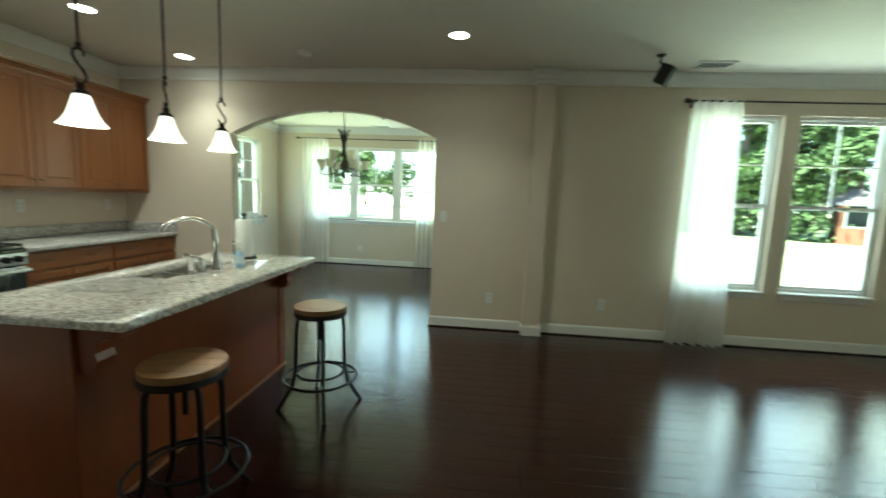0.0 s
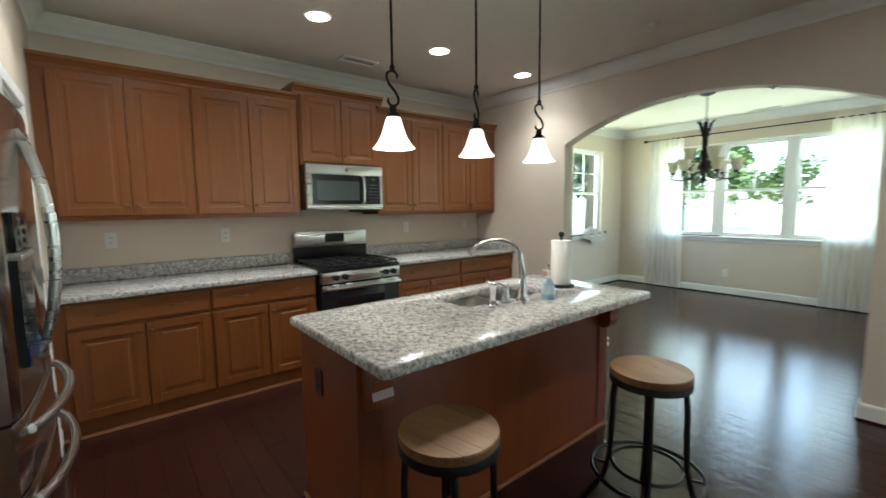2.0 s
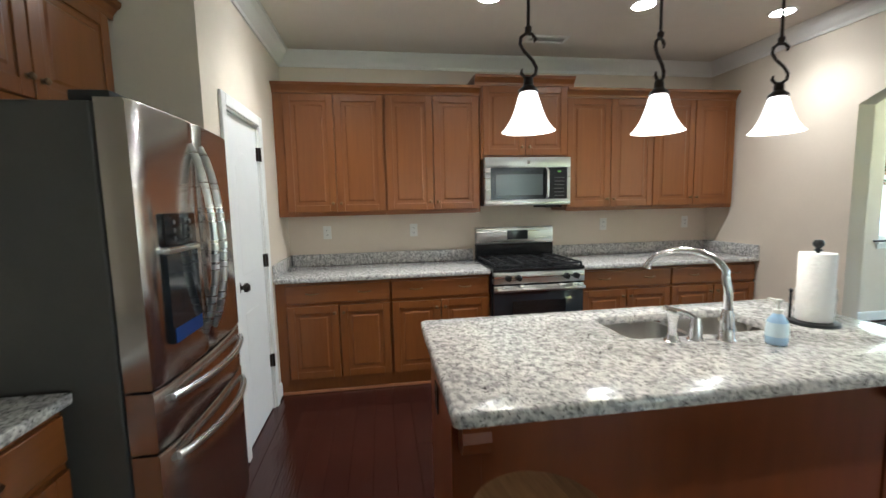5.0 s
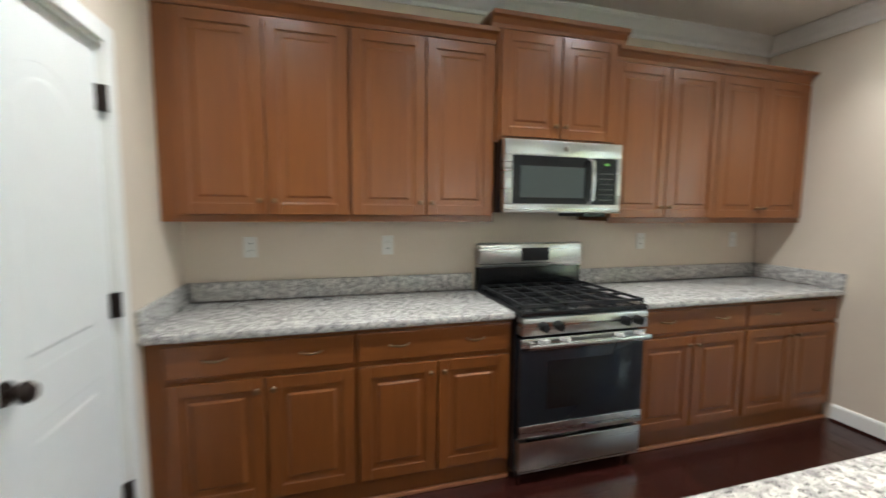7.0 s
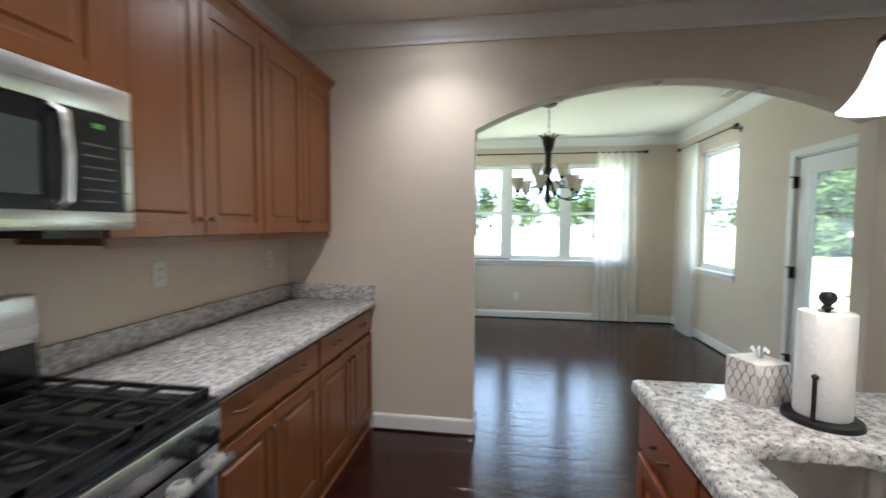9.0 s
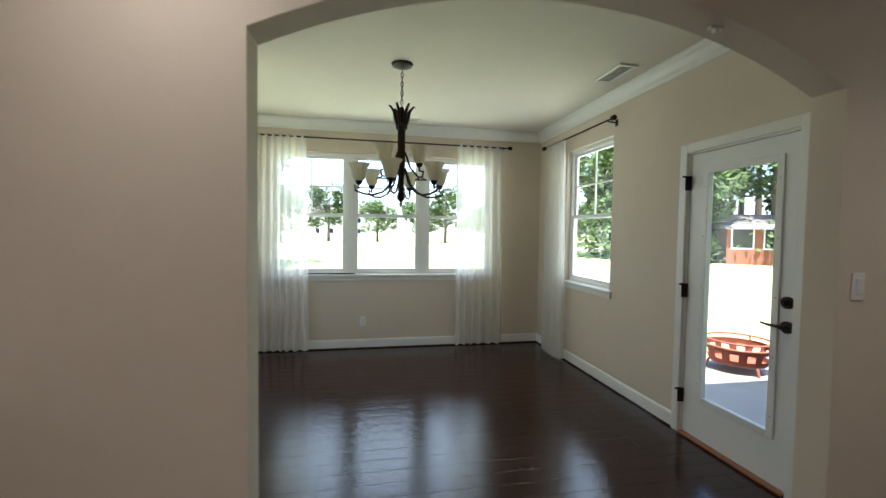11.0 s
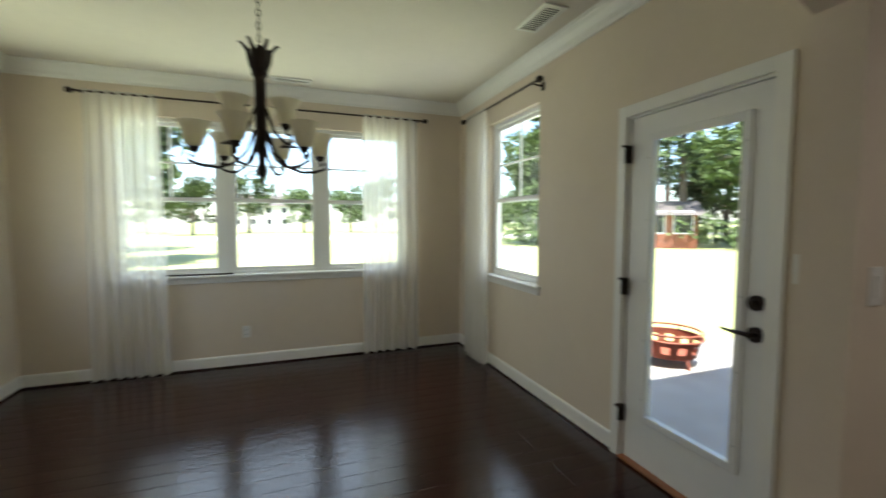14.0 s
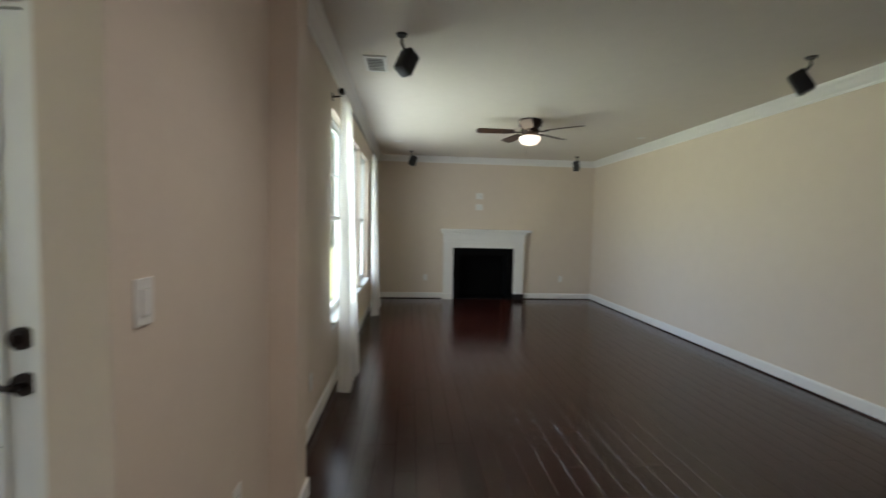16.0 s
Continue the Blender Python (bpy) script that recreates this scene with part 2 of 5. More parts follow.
def cyl(bm, c, r, h, axis="z", r2=None, seg=20):
    turn = {"z": Matrix(), "x": Matrix.Rotation(radians(90), 4, "Y"), "y": Matrix.Rotation(radians(-90), 4, "X")}[axis]
    bmesh.ops.create_cone(bm, cap_ends=True, segments=seg, radius1=r, radius2=r if r2 is None else r2, depth=h, matrix=Matrix.Translation(c) @ turn)
    return bm


def lathe(profile, seg=28, c=(0, 0, 0), bm=None, wave=0.0):
    """Turns (radius, height) pairs about z."""
    bm = bm or bmesh.new()
    rings = []
    for k, (r, z) in enumerate(profile):
        ring = []
        for i in range(seg):
            a = 2 * math.pi * i / seg
            rr = r * (1 + wave * math.cos(6 * a) * (k / len(profile)))
            ring.append(bm.verts.new((c[0] + rr * math.cos(a), c[1] + rr * math.sin(a), c[2] + z)))
        rings.append(ring)
    for a, b in zip(rings, rings[1:]):
        for i in range(seg):
            j = (i + 1) % seg
            bm.faces.new((a[i], a[j], b[j], b[i]))
    return bm


def tube(pts, r, bm=None, seg=8, closed=False):
    """A round bar along points; r is one radius or one for each point."""
    bm = bm or bmesh.new()
    pts = [Vector(p) for p in pts]
    n = len(pts)
    rs = r if isinstance(r, (list, tuple)) else [r] * n
    rings, up = [], None
    for i, p in enumerate(pts):
        a = pts[(i - 1) % n] if closed or i else p
        b = pts[(i + 1) % n] if closed or i < n - 1 else p
        d = (b - a).normalized()
        if up is None:
            up = d.orthogonal().normalized()
        up = (up - d * up.dot(d)).normalized()
        side = d.cross(up)
        rings.append([bm.verts.new(p + rs[i] * (math.cos(t) * up + math.sin(t) * side)) for t in [2 * math.pi * k / seg for k in range(seg)]])
    for i in range(n if closed else n - 1):
        a, b = rings[i], rings[(i + 1) % n]
        for k in range(seg):
            bm.faces.new((a[k], a[(k + 1) % seg], b[(k + 1) % seg], b[k]))
    if not closed:
        bm.faces.new(rings[0])
        bm.faces.new(rings[-1][::-1])
    return bm


def extrude_profile(prof, p0, p1, out, bm=None):
    """Sweeps a moulding's (outward, up) profile from p0 to p1; out points into the room."""
    bm = bm or bmesh.new()
    p0, p1, out = Vector(p0), Vector(p1), Vector(out)
    a = [bm.verts.new(p0 + out * u + Vector((0, 0, v))) for u, v in prof]
    b = [bm.verts.new(p1 + out * u + Vector((0, 0, v))) for u, v in prof]
    n = len(prof)
    for i in range(n):
        bm.faces.new((a[i], a[(i + 1) % n], b[(i + 1) % n], b[i]))
    bm.faces.new(a[::-1])
    bm.faces.new(b)
    return bm


def mesh_ob(name, bm, material, smooth=None):
    bmesh.ops.recalc_face_normals(bm, faces=bm.faces)
    me = bpy.data.meshes.new(name)
    bm.to_mesh(me)
    bm.free()
    me.materials.append(material)
    if smooth:
        me.shade_smooth()
        me.set_sharp_from_angle(angle=radians(smooth))
    return new(name, me)


def part(name, bm, material, parent, label="", smooth=40):
    ob = mesh_ob(name, bm, material, smooth)
    ob.parent = parent
    if label:
        ob["label"] = label
    return ob


def thing(name, label, category, m=None, group="", kind=""):
    ob = new(name)
    ob.matrix_basis = m or Matrix()
    return tagged(ob, label, category, group, kind)


def struct(name, bm, material, label, category="", smooth=None):
    return tagged(mesh_ob(name, bm, material, smooth), label, category or name.split("_")[0], kind="structure")


# ---- the shell ----
XW, XE, YS, H = -4.05, 6.70, 0.87, 2.74
XP, YP, YF = -2.38, 1.08, 0.41   # pantry corner and the wall behind the refrigerator
YA0, YA1 = 5.17, 5.31          # the arch wall and the living room's window wall
DW, DE, DN = -4.11, -0.07, 8.94  # dining room
T = 0.14


def wall_x(name, y0, y1, x0, x1, holes, label):
    """A wall along x with rectangular holes (x0, x1, z0, z1)."""
    bm = bmesh.new()
    at = x0
    for a, b, c, d in sorted(holes):
        bx(bm, at, a, y0, y1, 0, H)
        bx(bm, a, b, y0, y1, 0, c) if c > 0 else None
        bx(bm, a, b, y0, y1, d, H)
        at = b
    bx(bm, at, x1, y0, y1, 0, H)
    return struct(name, bm, M_WALL, label, "wall")


def wall_y(name, x0, x1, y0, y1, holes, label):
    bm = bmesh.new()
    at = y0
    for a, b, c, d in sorted(holes):
        bx(bm, x0, x1, at, a, 0, H)
        bx(bm, x0, x1, a, b, 0, c) if c > 0 else None
        bx(bm, x0, x1, a, b, d, H)
        at = b
    bx(bm, x0, x1, at, y1, 0, H)
    return struct(name, bm, M_WALL, label, "wall")


NWIN = [(-3.40, -2.535), (-2.485, -1.645), (-1.595, -0.74)]
LWIN = [(2.15, 3.04), (3.19, 4.08), (4.23, 5.12)]
EWIN, WWIN = (7.32, 8.20), (7.40, 8.28)
ZD0, ZD1, ZL0, ZL1 = 0.91, 2.37, 0.60, 2.37
DOOR, ZDOOR = (5.605, 6.395), 2.03

wall_y("wall_kitchen_west", XW - T, XW, YP - T, YA0, [], "beige painted wall behind the kitchen cabinets")
wall_x("wall_pantry", YP - T, YP, -4.19, XP, [(-3.27, -2.65, 0, 1.99)], "beige painted wall with the pantry door")
wall_y("wall_pantry_return", XP - T, XP, YF - T, YP - T, [], "beige painted short wall beside the refrigerator")
wall_x("wall_refrigerator", YF - T, YF, XP, -0.42, [], "beige painted wall behind the refrigerator")
wall_y("wall_hall_west", -0.56, -0.42, -2.6, YF - T, [], "beige painted hall wall")
wall_x("wall_hall_south", -2.74, -2.6, -0.56, 1.54, [], "beige painted hall wall")
wall_y("wall_hall_east", 1.40, 1.54, -2.6, YS - T, [], "beige painted hall wall")
wall_x("wall_living_south", YS - T, YS, 1.40, XE, [], "beige painted long living room wall")
wall_y("wall_living_east", XE, XE + T, YS - T, YA1, [(2.465, 3.668, 0.0, 1.003)], "beige painted wall with the fireplace")
wall_x("wall_living_north", YA0, YA1, -0.41, XE, [(a, b, ZL0, ZL1) for a, b in LWIN], "beige painted wall with tall windows")
wall_x("wall_dining_north", DN, DN + T, DW - T, DE + T, [(NWIN[0][0], NWIN[-1][1], ZD0, ZD1)], "beige painted wall with a triple window")
wall_y("wall_dining_west", DW - T, DW, YA1, DN, [(*WWIN, ZD0, ZD1)], "beige painted wall with a window")
wall_y("wall_dining_east", DE, DE + T, YA1, DN, [(*DOOR, 0, ZDOOR), (*EWIN, ZD0, ZD1)], "beige painted wall with the patio door")

# the wall with the arched opening
AX0, AX1, ASP, ATOP = -2.727, -0.41, 2.06, 2.337
bm = bmesh.new()
bx(bm, DW - T, AX0, YA0, YA1, 0, H)
half, rise = (AX1 - AX0) / 2, ATOP - ASP
rad = (half * half + rise * rise) / (2 * rise)
mid = (AX0 + AX1) / 2
N = 32
arc = []
for i in range(N + 1):
    x = AX0 + (AX1 - AX0) * i / N
    arc.append((x, ATOP - rad + math.sqrt(rad * rad - (x - mid) ** 2)))
for (xa, za), (xb, zb) in zip(arc, arc[1:]):
    vs = [bm.verts.new(p) for p in ((xa, YA0, za), (xb, YA0, zb), (xb, YA0, H), (xa, YA0, H), (xa, YA1, za), (xb, YA1, zb), (xb, YA1, H), (xa, YA1, H))]
    for f in ((0, 1, 2, 3), (5, 4, 7, 6), (0, 4, 5, 1)):
        bm.faces.new([vs[k] for k in f])
bmesh.ops.remove_doubles(bm, verts=bm.verts, dist=0.0005)
struct("wall_arch", bm, M_WALL, "beige painted wall with a wide arched opening", "wall")

bm = bmesh.new()
bx(bm, 0.607, 0.787, 5.04, YA0, 0, H - 0.12)
struct("pilaster", bm, M_WALL, "beige painted square pilaster on the wall", "pilaster")
bm = bmesh.new()
bx(bm, 0.592, 0.802, 5.025, YA0 - 0.002, 0, 0.10, 0.006)
bx(bm, 0.592, 0.802, 5.01, YA0 - 0.002, H - 0.135, H - 0.10, 0.006)
bx(bm, 0.572, 0.822, 4.99, YA0 - 0.002, H - 0.10, H - 0.05, 0.01)
bx(bm, 0.547, 0.847, 4.965, YA0 - 0.002, H - 0.05, H - 0.002, 0.01)
struct("trim_pilaster", bm, M_TRIM, "white painted pilaster base and cap", "trim")

struct("ceiling", box(-4.19, 6.84, -2.74, YA1, H, H + 0.14), M_CEIL, "flat painted kitchen and living room ceiling")
struct("ceiling_dining", box(DW - T, DE + T, YA1, DN + T, H, H + 0.14), M_CEIL, "flat painted dining room ceiling", "ceiling")
# unseen block in place of a storey above, added to shade the patio
bm = box(-4.4, 7.0, -4.0, YA1 + 0.25, 2.9, 5.7)
struct("wall_upper_storey", bm, M_SIDING, "unseen pale block above, added to shade the patio", "wall")
bm = box(DW - T - 0.25, DE + T + 0.25, YA1 + 0.25, DN + T + 0.25, 2.885, 3.1)
struct("roof_dining", bm, M_ROOF, "low shingled roof over the dining room", "roof")

# ---- crown, baseboards, shoe shadow line ----
CROWN = [(0, 0), (0, -0.115), (0.012, -0.115), (0.018, -0.095), (0.04, -0.075), (0.065, -0.04), (0.085, -0.022), (0.09, -0.012), (0.10, -0.012), (0.10, 0)]
BASE = [(0, 0.012), (0, 0.115), (0.006, 0.115), (0.012, 0.105), (0.014, 0.095), (0.014, 0.012)]
SHOEP = [(0.0, 0.0), (0.0, 0.014), (0.019, 0.014), (0.022, 0.0)]
E_, W_, N_, S_ = (1, 0, 0), (-1, 0, 0), (0, 1, 0), (0, -1, 0)


def runs(name, prof, z, items, material, label):
    for p0, p1, out in items:
        bm = extrude_profile(prof, (*p0, z), (*p1, z), out)
        struct(name, bm, material, label, name.split("_")[0])


crowns = [((XW, YP), (XW, YA0), E_), ((XW, YP), (XP, YP), N_), ((XP, YF), (XP, YP), E_), ((XW, YA0), (XE, YA0), S_),
          ((XE, YS), (XE, YA0), W_), ((1.40, YS), (XE, YS), N_), ((XP, YF), (-0.42, YF), N_),
          ((DW, YA1), (DW, DN), E_), ((DW, DN), (DE, DN), S_), ((DE, YA1), (DE, DN), W_), ((DW, YA1), (DE, YA1), N_)]
runs("trim_crown", CROWN, H - 0.001, crowns, M_TRIM, "white crown moulding along the ceiling")
bases = [((-3.42, YA0), (AX0, YA0), S_), ((AX1, YA0), (0.592, YA0), S_), ((0.802, YA0), (XE, YA0), S_), ((XE, 3.87), (XE, YA0), W_), ((XE, YS), (XE, 2.26), W_),
         ((1.40, YS), (XE, YS), N_), ((DW, YA1), (DW, DN), E_), ((DW, DN), (DE, DN), S_), ((DE, YA1), (DE, 5.54), W_), ((DE, 6.46), (DE, DN), W_),
         ((DW, YA1), (AX0, YA1), N_), ((AX1, YA1), (DE, YA1), N_), ((AX0, YA0 - 0.014), (AX0, YA1 + 0.014), E_), ((AX1, YA0 - 0.014), (AX1, YA1 + 0.014), W_),
         ((-2.585, YP), (XP, YP), N_), ((-3.44, YP), (-3.335, YP), N_), ((XP, YF), (XP, YP), E_)]
runs("baseboard", BASE, 0.0, bases, M_TRIM, "white painted baseboard")
# shoe strip in the floor's dark colour, which also draws the shadow line
runs("trim_shoe", SHOEP, 0.0, bases, M_FLOOR, "dark strip under the baseboard for the shoe and its shadow line")


# ---- windows ----
def window(name, a, b, z0, z1, at, out, axis, label, grid=True, side=0.07):
    """A double-hung sash in a wall. at: the wall's inner face; out: +1/-1, the way to the outdoors."""
    w = thing(name, label, "window", kind="structure")
    y0, y1 = at + out * 0.05, at + out * 0.12
    zm = (z0 + z1) / 2 - 0.01
    fw = 0.035

    def put(nm, u0, u1, d0, d1, c0, c1, material=M_VINYL, parent=w, bev=0.004):
        d0, d1 = min(d0, d1), max(d0, d1)
        v = (u0, u1, d0, d1, c0, c1) if axis == "x" else (d0, d1, u0, u1, c0, c1)
        return part(nm, box(*v, bev=bev), material, parent, smooth=None)
    put("window_jamb", a, a + fw, y0, y1, z0, z1)
    put("window_jamb", b - fw, b, y0, y1, z0, z1)
    put("window_head", a + fw, b - fw, y0, y1, z1 - fw, z1)
    put("window_base", a + fw, b - fw, y0, y1, z0, z0 + fw)
    ia, ib = a + fw, b - fw
    for nm, c0, c1, s0, s1 in (("lower_sash", z0 + fw, zm + 0.02, at + out * 0.055, at + out * 0.08), ("upper_sash", zm - 0.02, z1 - fw, at + out * 0.083, at + out * 0.108)):
        k = 0.03
        bm = bmesh.new()
        for u0, u1, e0, e1 in ((ia, ia + k, c0, c1), (ib - k, ib, c0, c1), (ia + k, ib - k, c0, c0 + k), (ia + k, ib - k, c1 - k, c1)):
            v = (u0, u1, min(s0, s1), max(s0, s1), e0, e1)
            bx(bm, *(v if axis == "x" else (v[2], v[3], v[0], v[1], v[4], v[5])))
        sash = part(nm, bm, M_VINYL, w, smooth=None)
        sm = (s0 + s1) / 2
        p = put("pane", ia + k, ib - k, sm - 0.003, sm + 0.003, c0 + k, c1 - k, M_GLASS, sash, 0)
        p.visible_shadow = False
        if grid and nm == "upper_sash":
            cm = (c0 + c1) / 2
            um = (ia + ib) / 2
            put("muntin", ia + k, ib - k, sm - 0.008, sm + 0.008, cm - 0.008, cm + 0.008, M_VINYL, sash, 0)
            put("muntin", um - 0.008, um + 0.008, sm - 0.007, sm + 0.007, c0 + k, c1 - k, M_VINYL, sash, 0)
    return w


def sill(name, a, b, z, at, out, axis, apron=True):
    bm = bmesh.new()
    for u0, u1, d0, d1, c0, c1, bev in ((a - 0.05, b + 0.05, at - out * 0.045, at - out * 0.002, z - 0.024, z + 0.003, 0.008), (a + 0.003, b - 0.003, at - out * 0.002, at + out * 0.052, z - 0.001, z + 0.003, 0), (a - 0.03, b + 0.03, at - out * 0.016, at - out * 0.002, z - 0.075, z - 0.024, 0.004)):
        d0, d1 = min(d0, d1), max(d0, d1)
        bx(bm, *((u0, u1, d0, d1, c0, c1) if axis == "x" else (d0, d1, u0, u1, c0, c1)), bev=bev)
    struct(name, bm, M_TRIM, "white painted window stool and apron", "window sill")


for i, (a, b) in enumerate(NWIN):
    window("window_%d" % (i + 1), a, b, ZD0, ZD1, DN, 1, "x", "white vinyl double-hung window with a gridded upper sash")
for a, b in ((NWIN[0][1], NWIN[1][0]), (NWIN[1][1], NWIN[2][0])):
    struct("trim_mullion", box(a, b, DN + 0.045, DN + 0.125, ZD0, ZD1, bev=0.004), M_VINYL, "white vinyl mullion between windows", "trim")
sill("trim_sill_north", NWIN[0][0], NWIN[-1][1], ZD0, DN, 1, "x")
window("window_4", *EWIN, ZD0, ZD1, DE, 1, "y", "white vinyl double-hung window beside the patio door")
sill("trim_sill_east", *EWIN, ZD0, DE, 1, "y")
window("window_5", *WWIN, ZD0, ZD1, DW, -1, "y", "white vinyl double-hung window with a towel on its sill")
sill("trim_sill_west", *WWIN, ZD0, DW, -1, "y")
for i, (a, b) in enumerate(LWIN):
    window("window_%d" % (i + 6), a, b, ZL0, ZL1, YA0, 1, "x", "tall white vinyl double-hung living room window")
    sill("trim_sill_living", a + 0.05, b - 0.05, ZL0, YA0, 1, "x")


# ---- daylight in the window openings ----
def daylight(name, c, w, h, turn, watts):
    """Stands in for the sky's light in an opening; turn 0 shines towards -y."""
    l = new(name, bpy.data.lights.new(name, "AREA"))
    l.data.shape, l.data.size, l.data.size_y = "RECTANGLE", w, h
    l.data.energy, l.data.color = watts, (0.97, 1.0, 0.90)
    l.matrix_world = pose(*c, -90, 0, turn)


zm_ = (ZD0 + ZD1) / 2
for a, b in NWIN:
    daylight("window_light", ((a + b) / 2, DN + 0.13, zm_), b - a - 0.08, ZD1 - ZD0 - 0.08, 0, 1.7)
daylight("window_light", (DE + 0.13, sum(EWIN) / 2, zm_), 0.80, ZD1 - ZD0 - 0.08, -90, 1.7)
daylight("window_light", (DW - 0.13, sum(WWIN) / 2, zm_), 0.80, ZD1 - ZD0 - 0.08, 90, 1.9)
for a, b in LWIN:
    daylight("window_light", ((a + b) / 2, YA0 + 0.13, (ZL0 + ZL1) / 2), b - a - 0.08, ZL1 - ZL0 - 0.08, 0, 3.2)


# ---- curtains and rods ----
def rod(a, b, z, at, out, axis, label):
    t = thing("curtain_rod", label, "curtain rod")
    d = at - out * 0.09

    def P(u, v, w):
        return (u, v, w) if axis == "x" else (v, u, w)
    part("pole", tube([P(a, d, z), P(b, d, z)], 0.009), M_BRONZE, t)
    for u, s in ((a, -1), (b, 1)):
        bm = cyl(bmesh.new(), P(u + s * 0.022, d, z), 0.024, 0.045, axis)
        bmesh.ops.bevel(bm, geom=list(bm.edges), offset=0.006, segments=2, affect="EDGES")
        part("finial", bm, M_BRONZE, t)
    for u in (a + 0.06, b - 0.06):
        bm = tube([P(u, at - out * 0.004, z - 0.02), P(u, d, z - 0.012)], 0.007)
        c = P(u, at - out * 0.004, z - 0.02)
        bx(bm, c[0] - 0.018, c[0] + 0.018, c[1] - 0.003, c[1] + 0.003, c[2] - 0.03, c[2] + 0.03) if axis == "x" else bx(bm, c[0] - 0.003, c[0] + 0.003, c[1] - 0.018, c[1] + 0.018, c[2] - 0.03, c[2] + 0.03)
        part("bracket", bm, M_BRONZE, t)
    return t


def curtain(a, b, z, at, out, axis, folds, seed, flare=0.12, deep=1.0):
    rnd = random.Random(seed)
    ph = [rnd.uniform(0, 6.3) for _ in range(5)]
    nu, nv = 90, 24
    bm = bmesh.new()
    grid = []
    for j in range(nv + 1):
        v = j / nv
        row = []
        for i in range(nu + 1):
            u = i / nu
            mid_ = (a + b) / 2
            wide = (b - a) * (1 + flare * v * 0.6)
            x = mid_ + (u - 0.5) * wide + 0.012 * v * math.sin(9 * u + ph[2])
            amp = 0.018 + 0.022 * v * deep
            d = amp * math.sin(folds * 2 * math.pi * u + ph[0] + 0.8 * math.sin(3 * u + ph[1] + v)) + 0.014 * v * math.sin(5 * u + ph[3] + 2 * v)
            dd = at - out * (0.09 + d + 0.04 * (deep - 1) * v)
            zz = z + 0.02 - v * (z + 0.02 - 0.025)
            row.append(bm.verts.new((x, dd, zz) if axis == "x" else (dd, x, zz)))
        grid.append(row)
    for j in range(nv):
        for i in range(nu):
            bm.faces.new((grid[j][i], grid[j][i + 1], grid[j + 1][i + 1], grid[j + 1][i]))
    t = thing("curtain", "sheer white curtain panel hanging from a dark rod", "curtain", group="sheer curtains")
    part("panel", bm, M_SHEER, t, smooth=180)
    return t


rod(-3.61, -0.55, 2.515, DN, 1, "x", "dark bronze curtain rod above the triple window")
curtain(-3.54, -3.01, 2.515, DN, 1, "x", 6.5, 1)
curtain(-1.20, -0.62, 2.515, DN, 1, "x", 6, 2)
rod(7.22, 8.62, 2.49, DE, 1, "y", "dark bronze curtain rod above the side window")
curtain(8.09, 8.52, 2.49, DE, 1, "y", 7, 3, 0.25)
cb = thing("curtain_bracket", "dark bronze empty curtain hook on the wall", "curtain bracket", pose(DW, 7.48, 2.56))
part("plate", box(0.0, 0.005, -0.018, 0.018, -0.03, 0.03, bev=0.002), M_BRONZE, cb)
part("hook", tube([(0.004, 0, -0.01), (0.06, 0, -0.012), (0.085, 0, -0.004), (0.095, 0, 0.016), (0.085, 0, 0.026)], 0.006), M_BRONZE, cb)
rod(2.09, 5.75, 2.475, YA0, 1, "x", "long dark bronze curtain rod above the living room windows")
curtain(2.11, 2.58, 2.475, YA0, 1, "x", 6, 4, 0.35, 2.0)
curtain(5.02, 5.66, 2.475, YA0, 1, "x", 6, 5, 0.3, 2.0)


# ---- doors ----
def casing(name, a, b, z, at, out, axis):
    bm = bmesh.new()
    w = 0.065
    for u0, u1, c0, c1 in ((a - w, a, 0, z + w), (b, b + w, 0, z + w), (a, b, z, z + w)):
        d0, d1 = sorted((at, at + out * 0.018))
        bx(bm, *((u0, u1, d0, d1, c0, c1) if axis == "x" else (d0, d1, u0, u1, c0, c1)), bev=0.005)
    d0, d1 = sorted((at, at - out * 0.10))
    for u0, u1, c0, c1 in ((a, a + 0.012, 0.0, z), (b - 0.012, b, 0.0, z), (a + 0.012, b - 0.012, z - 0.012, z)):
        bx(bm, *((u0, u1, d0, d1, c0, c1) if axis == "x" else (d0, d1, u0, u1, c0, c1)))
    struct(name, bm, M_TRIM, "white painted door casing", "trim")


casing("trim_door_pantry", -3.27, -2.65, 1.99, YP, 1, "x")
casing("trim_door_patio", DOOR[0], DOOR[1], ZDOOR, DE, -1, "y")

pd = thing("door_1", "white two-panel arch-top pantry door, closed, dark knob", "door", kind="structure")
x0, x1 = -3.255, -2.665
bm = box(x0, x1, YP - 0.05, YP - 0.012, 0.012, 1.975, bev=0.002)
part("slab", bm, M_DOOR, pd, smooth=None)


def raised_outline(bm, x0, x1, z0, z1, y, rise, arch=0.0, w=0.05, top=0.008):
    """A raised field with sloped edges, its top an arch if asked."""
    def loop(i, yy):
        n = 10
        pts = [(x0 + i, z0 + i), (x1 - i, z0 + i), (x1 - i, z1 - i)]
        if arch:
            for k in range(1, n):
                u = k / n
                pts.append((x1 - i + (x0 - x1 + 2 * i) * u, z1 - i + arch * math.sin(math.pi * u)))
        pts.append((x0 + i, z1 - i))
        return [bm.verts.new((px, yy, pz)) for px, pz in pts]
    a, b, c = loop(0, y), loop(w * 0.45, y - 0.006), loop(w, y + rise)
    for p, q in ((a, b), (b, c)):
        m_ = len(p)
        for k in range(m_):
            bm.faces.new((p[k], p[(k + 1) % m_], q[(k + 1) % m_], q[k]))
    bm.faces.new(c)


